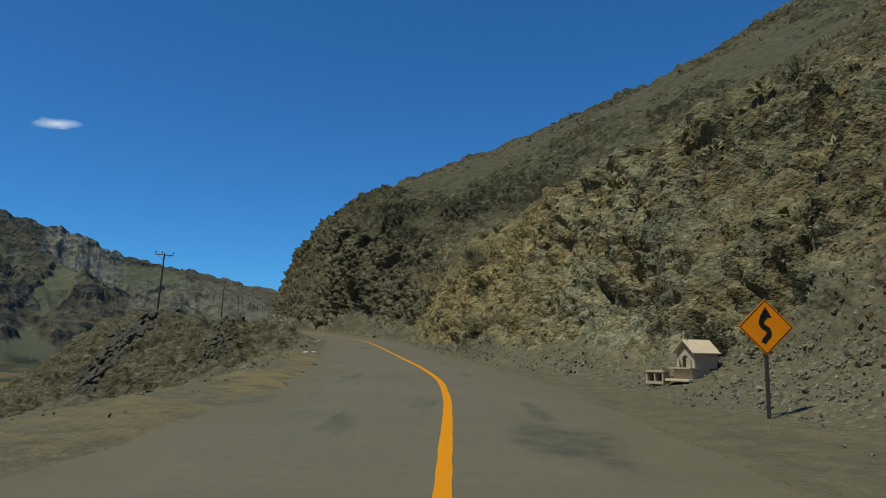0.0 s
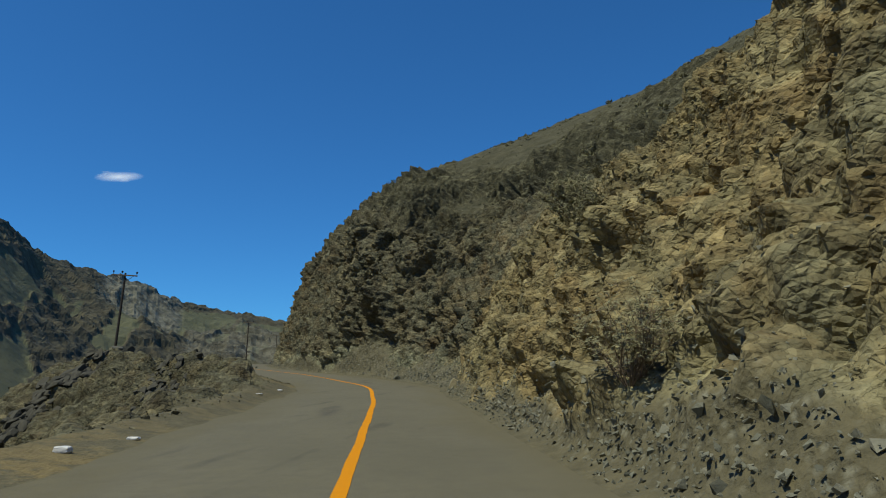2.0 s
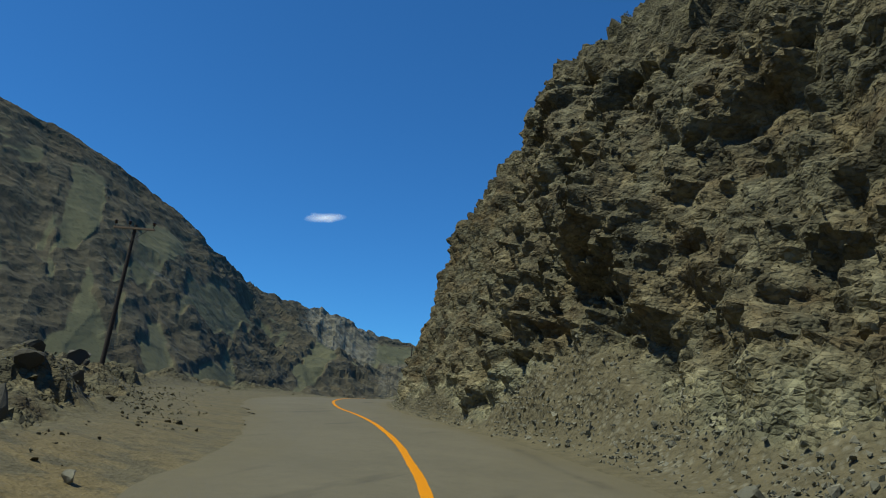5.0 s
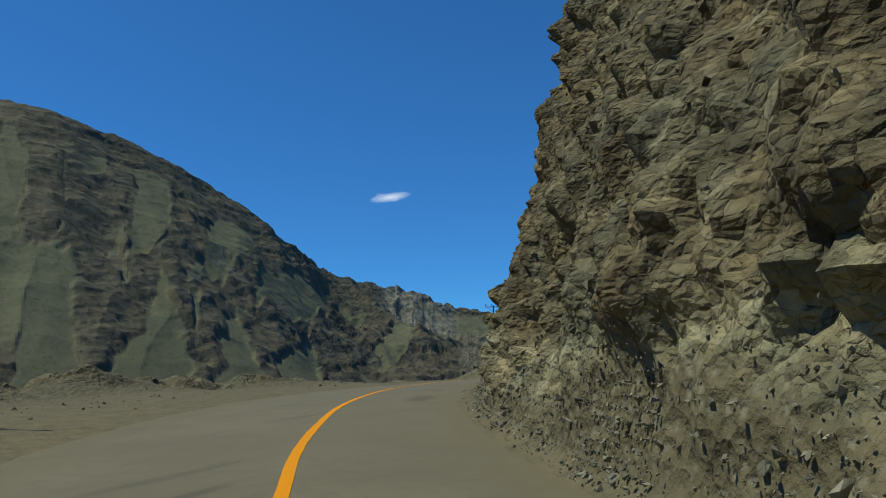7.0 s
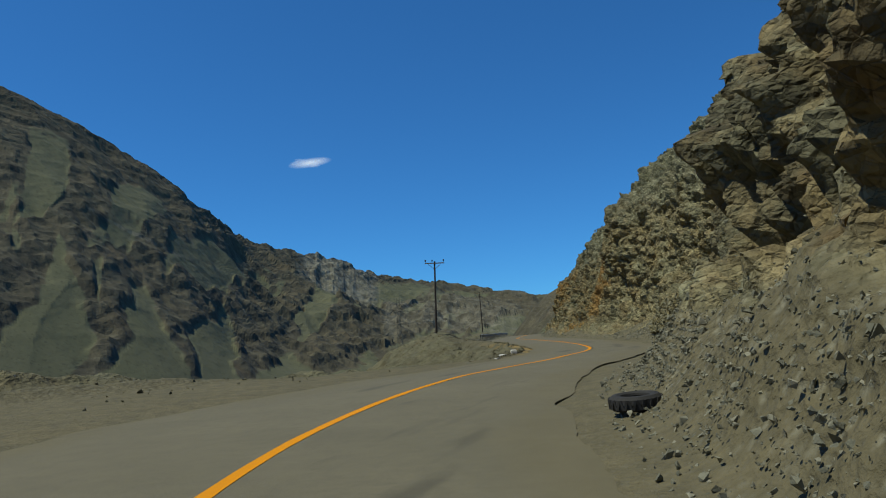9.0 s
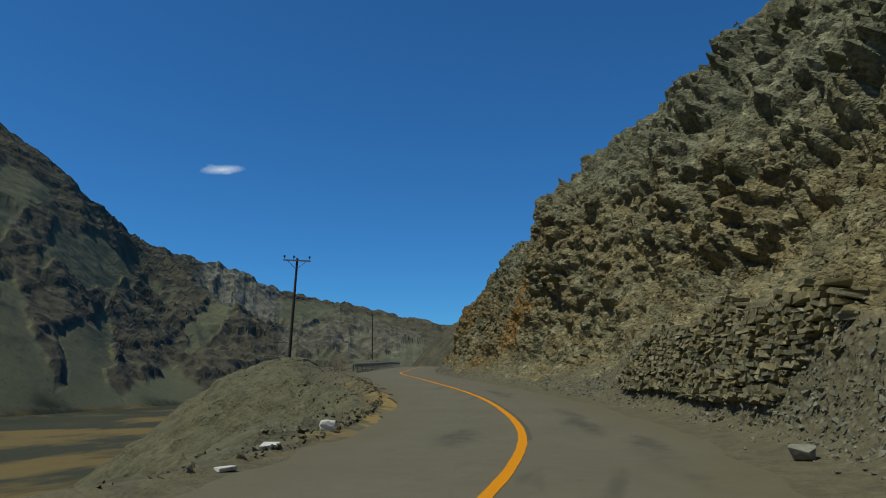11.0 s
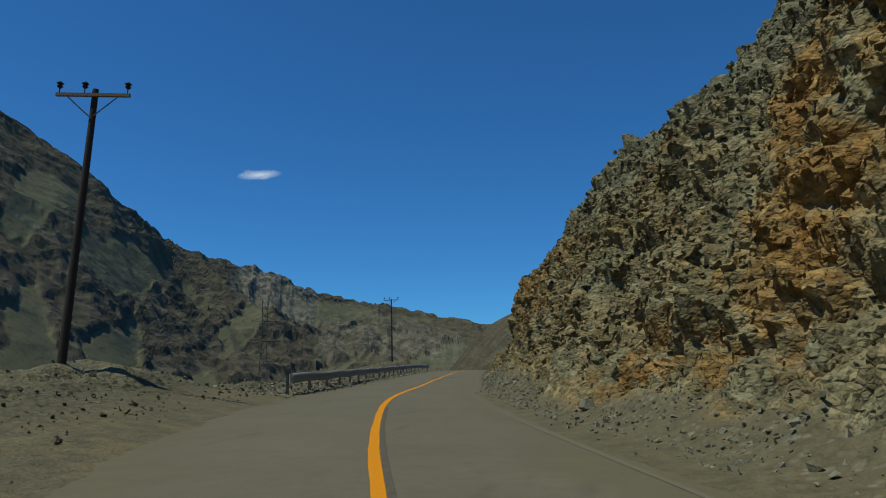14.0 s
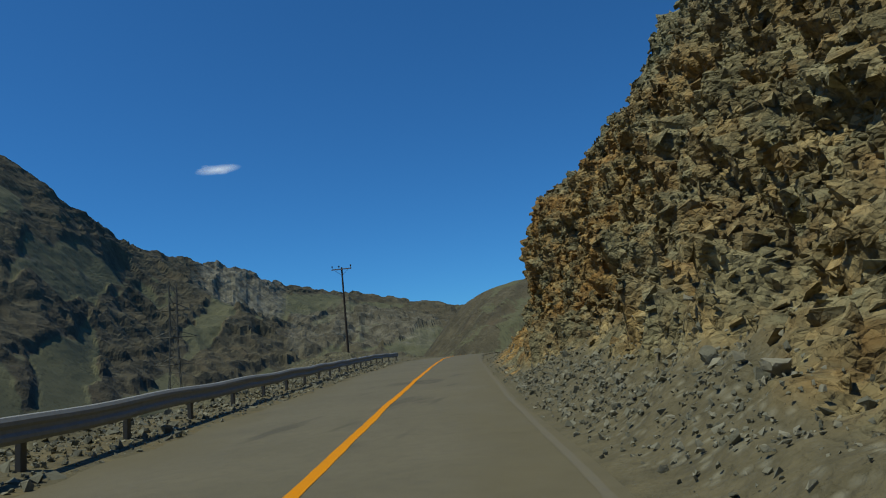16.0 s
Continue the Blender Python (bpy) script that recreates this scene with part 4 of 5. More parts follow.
def nearest_on(points, s_values, s, d):
    """The point of a strip's surface closest to the plan position s, d."""
    target = at(np.array([s]), d)[0]
    i0 = int(np.clip(np.searchsorted(s_values, s) - 25, 0, len(s_values) - 51))
    sub = points[i0:i0 + 50].reshape(-1, 3)
    return sub[np.argmin(((sub[:, :2] - target[:2]) ** 2).sum(1))]


VERGE_S = np.arange(-38, 320, 0.3)


def on_cliff(s, d):
    return nearest_on(CLIFF_P, CLIFF_S, s, d)


def on_verge(s, d):
    return nearest_on(VERGE_P, VERGE_S, s, d)


# ---- warning sign ----
def warning_sign(place, turn):
    t = thing("warning_sign", place, turn, "orange diamond winding-road warning sign on a steel post", "road sign")
    bm = bmesh.new()
    box(bm, (0.065, 0.04, 1.75), Matrix.Translation((0, 0.03, 0.65)), 0.006)
    part("post", bm, STEEL_DARK, t, "dark weathered steel post")
    half = 0.70
    diag = Matrix.Translation((0, 0, 1.68)) @ Matrix.Rotation(radians(45), 4, "Y")
    bm = bmesh.new()
    box(bm, (half, 0.006, half), diag, 0.002)
    plate = part("plate", bm, ORANGE, t, "orange diamond plate")
    # thin black border, four strips
    for k in range(4):
        bm = bmesh.new()
        r = diag @ Matrix.Rotation(radians(90 * k), 4, "Y")
        box(bm, (half - 0.03, 0.003, 0.012), r @ Matrix.Translation((0, -0.0045, half / 2 - 0.022)))
        part("border", bm, BLACK, plate)
    # winding arrow: one swept band and a head
    bends = [(-0.05, 1.36), (-0.05, 1.40), (-0.01, 1.47), (0.05, 1.54), (0.035, 1.63), (-0.04, 1.68), (-0.08, 1.75), (-0.05, 1.82), (0.0, 1.86), (0.015, 1.90)]
    pts = []
    for i in range(41):
        u = i / 40 * (len(bends) - 3.001)
        k, f = int(u), u - int(u)
        a, p, q, e = [Vector(v) for v in bends[k:k + 4]]
        pts.append(tuple(0.5 * (2 * p + (q - a) * f + (2 * a - 5 * p + 4 * q - e) * f ** 2 + (3 * p - a - 3 * q + e) * f ** 3)))
    bm = bmesh.new()
    rows = []
    for i, (x, z) in enumerate(pts):
        a, c = pts[max(i - 1, 0)], pts[min(i + 1, 40)]
        tx, tz = c[0] - a[0], c[1] - a[1]
        n = math.hypot(tx, tz)
        nx, nz = -tz / n * 0.046, tx / n * 0.046
        rows.append([bm.verts.new((x + sx * nx, y, z + sx * nz)) for sx, y in ((1, -0.0035), (1, -0.0065), (-1, -0.0065), (-1, -0.0035))])
    for p, q in zip(rows, rows[1:]):
        for k in range(3):
            bm.faces.new((p[k], p[k + 1], q[k + 1], q[k]))
    hx, hz = pts[-1]
    tip = [bm.verts.new((hx + dx, y, hz + dz)) for y in (-0.0065, -0.0035) for dx, dz in ((-0.11, -0.015), (0.11, -0.015), (0.0, 0.17))]
    bm.faces.new(tip[:3])
    for k in range(3):
        bm.faces.new((tip[k], tip[(k + 1) % 3], tip[3 + (k + 1) % 3], tip[3 + k]))
    part("arrow", bm, BLACK, plate, "black winding arrow")
    return t


warning_sign((5.68, 12.9, 0.32), 2)


# ---- roadside shrine and its small companion ----
def gable_prism(bm, w, l, wall, rise):
    v = [bm.verts.new(c) for y in (-l / 2, l / 2) for c in ((-w / 2, y, 0), (w / 2, y, 0), (w / 2, y, wall), (0, y, wall + rise), (-w / 2, y, wall))]
    bm.faces.new(v[:5])
    bm.faces.new(v[5:][::-1])
    for k in range(5):
        bm.faces.new((v[k], v[5 + k], v[5 + (k + 1) % 5], v[(k + 1) % 5]))


def shrine(place, turn):
    t = thing("roadside_shrine", place, turn, "small whitewashed gabled roadside shrine with a cross", "shrine")
    t.scale = (0.86, 0.86, 0.86)
    bm = bmesh.new()
    box(bm, (0.72, 0.75, 0.62), Matrix.Translation((0, -0.10, 0.05)), 0.012)
    part("pedestal", bm, WHITEWASH, t, "stained whitewashed pedestal")
    bm = bmesh.new()
    box(bm, (0.86, 0.42, 0.05), Matrix.Translation((0, -0.42, 0.37)), 0.01)
    part("ledge", bm, WHITEWASH, t)
    bm = bmesh.new()
    box(bm, (0.95, 0.6, 0.08), Matrix.Translation((0, -0.45, 0.02)), 0.015)
    part("step", bm, ROOF, t)
    bm = bmesh.new()
    gable_prism(bm, 0.70, 0.95, 0.50, 0.33)
    bmesh.ops.translate(bm, verts=bm.verts, vec=(0, 0.12, 0.36))
    body = part("body", bm, WHITEWASH, t, "whitewashed gabled body")
    # no real hollow: a flat dark plate paints the niche's shade
    bm = bmesh.new()
    box(bm, (0.20, 0.02, 0.26), Matrix.Translation((0, -0.362, 0.53)))
    bmesh.ops.create_cone(bm, cap_ends=True, segments=20, radius1=0.10, radius2=0.10, depth=0.02, matrix=Matrix.Translation((0, -0.362, 0.66)) @ Matrix.Rotation(radians(90), 4, "X"))
    part("niche", bm, RECESS_SHADE, body, "arched niche plate, coloured dark for its shade")
    for sx in (-1, 1):
        bm = bmesh.new()
        box(bm, (0.13, 0.02, 0.30), Matrix.Translation((sx * 0.19, -0.43, 0.54)) @ Matrix.Rotation(radians(sx * 40), 4, "Z"), 0.006)
        part("shutter", bm, WHITEWASH, body, "open white shutter")
    slope = math.atan2(0.33, 0.35)
    for sx in (-1, 1):
        bm = bmesh.new()
        m = Matrix.Translation((0, 0.10, 1.215)) @ Matrix.Rotation(sx * slope, 4, "Y")
        box(bm, (0.60, 1.16, 0.035), m @ Matrix.Translation((sx * 0.285, 0, 0)), 0.006)
        roof = part("roof", bm, ROOF, t, "cream ribbed roof slope")
        for k in range(9):
            bm = bmesh.new()
            box(bm, (0.59, 0.016, 0.014), m @ Matrix.Translation((sx * 0.285, -0.50 + 0.125 * k, 0.022)))
            part("rib", bm, ROOF, roof)
    bm = bmesh.new()
    box(bm, (0.035, 0.03, 0.28), Matrix.Translation((0, -0.40, 1.36)), 0.004)
    box(bm, (0.15, 0.03, 0.035), Matrix.Translation((0, -0.40, 1.41)), 0.004)
    part("cross", bm, WHITEWASH, t, "small white cross")
    return t


def memorial_box(place, turn):
    t = thing("memorial_niche", place, turn, "low white arched memorial niche beside the shrine", "shrine")
    t.scale = (0.78, 0.78, 0.78)
    bm = bmesh.new()
    box(bm, (0.70, 0.45, 0.10), Matrix.Translation((0, 0, 0.02)), 0.015)
    part("base", bm, WHITEWASH, t)
    for x in (-0.31, 0.0, 0.31):
        bm = bmesh.new()
        box(bm, (0.06, 0.40, 0.28), Matrix.Translation((x, 0, 0.20)), 0.01)
        part("pier", bm, WHITEWASH, t)
    # back panel with the recess's shade put into its colour
    bm = bmesh.new()
    box(bm, (0.60, 0.02, 0.26), Matrix.Translation((0, 0.17, 0.20)))
    part("back", bm, RECESS_SHADE, t, "inner back, coloured dark for the recess's shade")
    bm = bmesh.new()
    box(bm, (0.74, 0.46, 0.11), Matrix.Translation((0, 0, 0.39)), 0.045)
    part("top", bm, WHITEWASH, t, "rounded white top")
    return t


shrine_at = Vector(on_cliff(19.0, 6.45))
shrine(shrine_at + Vector((0.1, 0, -0.10)), -62)
memorial_box(Vector(on_cliff(19.6, 5.75)) + Vector((0, 0, 0.04)), -50)


# ---- power poles ----
def pole(place, height, turn, lean, label):
    t = thing("power_pole", place, turn, label, "utility pole", "poles of the power line", lean)
    bm = bmesh.new()
    rod(bm, (0, 0, -1.0), (0, 0, height), 0.15, 0.10, 14)
    part("mast", bm, WOOD, t, "dark tarred wooden mast")
    bm = bmesh.new()
    box(bm, (2.5, 0.10, 0.12), Matrix.Translation((0, -0.13, height - 0.25)), 0.01)
    arm = part("crossarm", bm, ARM_WOOD, t, "grey timber crossarm")
    for sx in (-1, 1):
        bm = bmesh.new()
        rod(bm, (sx * 0.85, -0.16, height - 0.32), (sx * 0.06, -0.12, height - 1.0), 0.022, None, 6)
        part("brace", bm, STEEL_DARK, t)
    for x in (-1.15, -0.30, 1.15):
        bm = bmesh.new()
        rod(bm, (x, -0.13, height - 0.20), (x, -0.13, height + 0.06), 0.018, None, 6)
        for z, r0, r1 in ((0.0, 0.055, 0.10), (0.055, 0.10, 0.045), (0.10, 0.05, 0.12), (0.16, 0.12, 0.05)):
            rod(bm, (x, -0.13, height + z - 0.02), (x, -0.13, height + z + 0.045), r0, r1, 12)
        part("insulator", bm, CERAMIC, arm, "dark porcelain insulator")
    return t


POLES = (((-39.5, 101.9), 9.4, 18, (-5.5, 2.5), "leaning dark wooden power pole on a rock mound"),
         ((-60.3, 201.1), 9.3, 14, (-1.0, 2.0), "dark wooden power pole on a gravel mound"),
         ((-82.3, 297.0), 10.2, 8, (0, -0.8), "dark wooden power pole beyond the guardrail"))
POLE_FOOT = (5.75, 10.3, 13.75)
for ((px, py), tall, turn, lean, text), z in zip(POLES, POLE_FOOT):
    pole((px, py, z), tall, turn, lean, text)


# ---- transmission tower in the valley ----
DULL_STEEL = plain("dull_grey_steel", (0.13, 0.13, 0.11), 0.7, 0.2, 10, 0.001)


def lattice_tower(place, height, turn):
    t = thing("transmission_tower", place, turn, "slender grey steel lattice transmission tower in the valley", "pylon")
    half = lambda z: 1.5 - 1.05 * min(z / (height * 0.75), 1.0)
    corners = ((-1, -1), (1, -1), (1, 1), (-1, 1))
    for sx, sy in corners:
        bm = bmesh.new()
        z = 0.0
        while z < height:
            e = min(z + height / 4, height)
            rod(bm, (sx * half(z), sy * half(z), z), (sx * half(e), sy * half(e), e), 0.05, None, 5)
            z = e + 0.001
        part("leg", bm, DULL_STEEL, t)
    bm = bmesh.new()
    levels = [height * (k / 16) for k in range(17)]
    for z, e in zip(levels, levels[1:]):
        for (ax, ay), (cx, cy) in zip(corners, corners[1:] + corners[:1]):
            rod(bm, (ax * half(z), ay * half(z), z), (cx * half(e), cy * half(e), e), 0.022, None, 4)
            rod(bm, (cx * half(z), cy * half(z), z), (ax * half(e), ay * half(e), e), 0.022, None, 4)
            rod(bm, (ax * half(e), ay * half(e), e), (cx * half(e), cy * half(e), e), 0.02, None, 4)
    part("bracing", bm, DULL_STEEL, t, "grey steel cross bracing")
    for z, w in ((0.66, 2.4), (0.77, 2.8), (0.88, 2.2)):
        bm = bmesh.new()
        for sx in (-1, 1):
            for sy in (-0.4, 0.4):
                rod(bm, (0, sy, z * height), (sx * w, 0, z * height), 0.05, 0.03, 4)
                rod(bm, (0, sy, z * height + 1.0), (sx * w, 0, z * height), 0.04, 0.03, 4)
        part("crossarm", bm, DULL_STEEL, t, "grey steel crossarm")
    return t


lattice_tower((-104.8, 295.5, -6.5), 31.0, 25)


# ---- guardrail ----
def w_section():
    """Half the height of a W-beam's section: out (towards the road) and up."""
    return ((0.0, -0.205), (0.03, -0.200), (0.075, -0.14), (0.075, -0.08), (0.03, -0.03), (0.03, 0.03), (0.075, 0.08), (0.075, 0.14), (0.03, 0.200), (-0.05, 0.212))


def guardrail():
    t = thing("guardrail", at(np.array([222.0]), -4.75)[0], 0, "weathered galvanised W-beam guardrail on short posts", "guardrail")
    inv = t.matrix_world.inverted()
    line = curve((218, -4.7), (235, -4.75), (258, -5.3), (280, -6.0), (304, -7.2), (320, -8.0))
    stations = np.arange(222.0, 305.0, 3.8)
    for k, s0 in enumerate(stations):
        lift = 0.03 * math.sin(k * 1.7)
        c = Vector(at(np.array([s0]), float(line(s0)))[0])
        turn = Matrix.Translation(c) @ Matrix.Rotation(radians(heading(s0)), 4, "Z")
        bm = bmesh.new()
        box(bm, (0.10, 0.16, 1.55), inv @ turn @ Matrix.Translation((-0.10, 0, 0.02)), 0.008)
        post = part("post", bm, STEEL_DARK, t, "dark steel post")
        bm = bmesh.new()
        box(bm, (0.10, 0.12, 0.30), inv @ turn @ Matrix.Translation((0.0, 0, 0.63 + lift)), 0.008)
        part("spacer", bm, STEEL_DARK, post)
        if k + 1 == len(stations):
            break
        bm = bmesh.new()
        rows = []
        for j in range(5):
            s = s0 + (stations[k + 1] + 0.15 - s0) * j / 4
            dip = 0.02 * math.sin(s * 0.9)
            row = []
            for out, up in w_section():
                q = at(np.array([s]), float(line(s)) + 0.06 + out, 0.65 + up + dip)[0]
                row.append(bm.verts.new(inv @ Vector(q)))
            rows.append(row)
        for a, c2 in zip(rows, rows[1:]):
            for m in range(len(a) - 1):
                bm.faces.new((a[m], a[m + 1], c2[m + 1], c2[m]))
        bmesh.ops.recalc_face_normals(bm, faces=bm.faces)
        bmesh.ops.solidify(bm, geom=bm.faces[:], thickness=0.006)
        part("rail", bm, RAIL_FACE, t, "dusty W-beam rail panel")
    bm = bmesh.new()
    s0 = 221.75
    m = inv @ Matrix.Translation(Vector(at(np.array([s0]), float(line(s0)) + 0.09, 0.65)[0])) @ Matrix.Rotation(radians(heading(s0)), 4, "Z")
    bmesh.ops.create_cone(bm, cap_ends=True, segments=16, radius1=0.06, radius2=0.06, depth=0.37, matrix=m)
    part("end_cap", bm, RAIL_FACE, t)
    return t


guardrail()


# ---- old tyre ----
def old_tyre(place):
    t = thing("old_tyre", place, 20, "worn dusty black tyre lying flat on the gravel", "tyre", lean=(4, -3))
    bm = bmesh.new()
    prof = ((0.20, 0.02), (0.24, 0.0), (0.30, 0.005), (0.335, 0.04), (0.345, 0.10), (0.335, 0.16), (0.30, 0.195), (0.24, 0.20), (0.20, 0.18), (0.19, 0.15), (0.26, 0.14), (0.29, 0.10), (0.26, 0.06), (0.19, 0.05))
    n = 36
    rows = [[bm.verts.new((r * math.cos(2 * math.pi * k / n), r * math.sin(2 * math.pi * k / n), z)) for r, z in prof] for k in range(n)]
    for k in range(n):
        a, c = rows[k], rows[(k + 1) % n]
        for j in range(len(prof)):
            j2 = (j + 1) % len(prof)
            bm.faces.new((a[j], c[j], c[j2], a[j2]))
    part("carcass", bm, RUBBER, t)
    bm = bmesh.new()
    for k in range(40):
        a = 2 * math.pi * k / 40
        box(bm, (0.012, 0.03, 0.13), Matrix.Rotation(a, 4, "Z") @ Matrix.Translation((0.347, 0, 0.10)) @ Matrix.Rotation(radians(18 if k % 2 else -18), 4, "X"))
    part("tread", bm, RUBBER, t, "worn tread blocks")
    return t


old_tyre(Vector(on_cliff(130.5, 4.35)) + Vector((0, 0, 0.02)))


# ---- litter: pale blocks and bags on the verge ----
def lump(name, place, size, material, label, category, seed, turn=0.0, crumple=0.25):
    bm = bmesh.new()
    bmesh.ops.create_icosphere(bm, subdivisions=3, radius=0.5)
    for v in bm.verts:
        n = noise.noise(v.co * 3 + Vector((seed, 0, 0))) * crumple + noise.noise(v.co * 9 + Vector((0, seed, 0))) * crumple * 0.4
        c = v.co * (1 + n)
        m = max(abs(c.x), abs(c.y), abs(c.z))
        c = c * (0.5 / max(m, 1e-6)) * 0.55 + c * 0.45
        v.co = Vector((c.x * size[0], c.y * size[1], c.z * size[2] + size[2] * 0.36))
    me = bpy.data.meshes.new(name)
    bm.to_mesh(me)
    bm.free()
    me.materials.append(material)
    ob = new(name, me)
    ob.matrix_world = pose(*[float(v) for v in place], 0, 0, turn)
    return tagged(ob, label, category)


def slab(place, size, turn, tilt, label):
    bm = bmesh.new()
    box(bm, size, Matrix.Translation((0, 0, size[2] * 0.4)), min(size) * 0.12)
    for v in bm.verts:
        v.co += Vector([noise.noise(v.co * 4 + Vector((k * 7.0, 0, 0))) * 0.05 for k in range(3)])
    me = bpy.data.meshes.new("pale_block")
    bm.to_mesh(me)
    bm.free()
    me.materials.append(CAST)
    ob = new("pale_block", me)
    ob.matrix_world = pose(*[float(v) for v in place], tilt, 0, turn)
    return tagged(ob, label, "block")


lump("pale_block", on_verge(161.4, -4.25), (0.36, 0.28, 0.26), CAST, "white plastered block lying tilted on the verge", "block", 21, 20, 0.3)
slab(on_verge(155.6, -3.95), (0.24, 0.18, 0.06), 55, -6, "flat broken white slab on the gravel verge")
slab(on_verge(158.0, -4.3), (0.3, 0.22, 0.08), 10, 8, "small broken white slab on the gravel verge")
lump("plastic_bag", on_verge(42.0, -4.9), (0.30, 0.20, 0.13), BAG, "crumpled white plastic bag full of rubbish", "litter", 3)
lump("plastic_bag", on_verge(44.5, -4.6), (0.26, 0.18, 0.07), BAG, "flattened white plastic bag on the gravel", "litter", 5)
lump("plastic_bag", on_verge(64.8, -4.35), (0.24, 0.18, 0.10), BAG, "crumpled white plastic bag on stones", "litter", 8)
lump("plastic_bag", on_verge(60.5, -4.7), (0.32, 0.22, 0.05), BAG, "flat torn white sheet on the gravel", "litter", 9)
lump("white_stone", on_verge(112.6, -13.6), (0.35, 0.3, 0.5), CAST, "pale upright stone on top of the rock mound", "stone", 12)


# ---- shrubs ----
def shrub(place, tall, wide, leaf, label, seed, bare=0.3, dense=1):
    rng = random.Random(seed)
    t = thing("shrub", place, rng.uniform(0, 360), label, "shrub")
    twigs, leaves = bmesh.new(), []
    for k in range(26 * dense):
        a, out = rng.uniform(0, 2 * math.pi), rng.uniform(0.25, 1.0)
        p = Vector((0.06 * math.cos(a), 0.06 * math.sin(a), -0.1))
        end = Vector((wide * out * math.cos(a), wide * out * math.sin(a), tall * rng.uniform(0.55, 1.0) * (1.15 - 0.45 * out)))
        steps = 5
        r = 0.016
        for j in range(steps):
            q = p + (end - p) / (steps - j) + Vector([rng.gauss(0, 0.035) * tall for _ in range(3)])
            rod(twigs, p, q, r, r * 0.72, 4)
            r *= 0.72
            for _ in range(5):
                side = Vector([rng.gauss(0, 1) for _ in range(3)]).normalized() * rng.uniform(0.08, 0.22) * tall
                side.z = abs(side.z)
                rod(twigs, q, q + side, 0.004, 0.002, 3)
                if rng.random() > bare and j > 0:
                    for _ in range(5 + 4 * (dense - 1)):
                        leaves.append(q + side * rng.uniform(0.3, 1.1) + Vector([rng.gauss(0, 0.02) for _ in range(3)]))
            p = q
    part("stem", twigs, TWIG, t, "bare grey-brown twigs")
    verts, faces = [], []
    for c in leaves:
        u = Vector([rng.gauss(0, 1) for _ in range(3)]).normalized()
        w = u.orthogonal().normalized()
        l, b = rng.uniform(0.025, 0.05) * (1 + 0.3 * dense), rng.uniform(0.008, 0.014) * (1 + 0.2 * dense)
        i = len(verts)
        verts += [c - u * l, c + w * b, c + u * l, c - w * b]
        faces.append((i, i + 1, i + 2, i + 3))
    me = mesh_of("foliage", np.array([tuple(v) for v in verts]), faces, leaf)
    ob = new("foliage", me)
    ob.parent = t
    tagged(ob, "sparse dusty leaves")
    return t


shrub(on_cliff(39.1, 3.9), 1.35, 0.75, LEAF, "dry brown-green shrub at the foot of the cliff", 1)
shrub(on_cliff(51.0, 6.8), 1.9, 0.9, LEAF, "tall feathery shrub on a ledge of the cliff", 2, 0.05, 2)
shrub(on_cliff(52.6, 6.6), 1.3, 1.0, LEAF, "spreading dry shrub on a ledge of the cliff", 3, 0.05, 2)
shrub(on_cliff(62.0, 9.6), 0.8, 0.7, LEAF, "small dry shrub on the brow of the cliff", 8, 0.1)
shrub(on_cliff(60.2, 10.2), 0.7, 0.6, LEAF, "low dry shrub on the brow of the cliff", 9, 0.1)
shrub(on_cliff(99.7, 11.3), 0.9, 0.75, LEAF_GREEN, "rounded green shrub on the skyline rocks", 4, 0.1)
shrub(on_cliff(20.2, 7.4), 1.1, 0.8, LEAF_GREEN, "dusty green shrub beside the shrine", 5, 0.1)
shrub(on_cliff(28.0, 16.0), 1.3, 1.2, LEAF_GREEN, "low green shrub on the stony slope", 6, 0.1)
shrub(on_cliff(44.0, 30.0), 1.5, 1.4, LEAF, "low dry shrub on the stony slope", 7, 0.1)


# ---- stones ----
def stone_shapes(n, seed):
    """Angular broken stones, each the hull of a few random points."""
    rng, out = np.random.default_rng(seed), []
    for _ in range(n):
        bm = bmesh.new()
        pts = rng.normal(size=(7, 3))
        pts /= np.linalg.norm(pts, axis=1)[:, None]
        pts *= rng.uniform(0.75, 1.0, (7, 1)) * np.array([1.0, rng.uniform(0.6, 0.9), rng.uniform(0.4, 0.75)])
        for c in pts:
            bm.verts.new(c)
        bmesh.ops.convex_hull(bm, input=bm.verts[:])
        bmesh.ops.delete(bm, geom=[v for v in bm.verts if not v.link_faces], context="VERTS")
        bmesh.ops.triangulate(bm, faces=bm.faces[:])
        bm.verts.index_update()
        out.append((np.array([v.co[:] for v in bm.verts]), np.array([[v.index for v in f.verts] for f in bm.faces])))
        bm.free()
    return out


SHAPES = stone_shapes(14, 5)


def turns(rng, n):
    q = rng.normal(size=(n, 4))
    q /= np.linalg.norm(q, axis=1)[:, None]
    w, x, y, z = q.T
    return np.stack([np.stack([1 - 2 * (y * y + z * z), 2 * (x * y - z * w), 2 * (x * z + y * w)], -1),
                     np.stack([2 * (x * y + z * w), 1 - 2 * (x * x + z * z), 2 * (y * z - x * w)], -1),
                     np.stack([2 * (x * z - y * w), 2 * (y * z + x * w), 1 - 2 * (x * x + y * y)], -1)], 1)


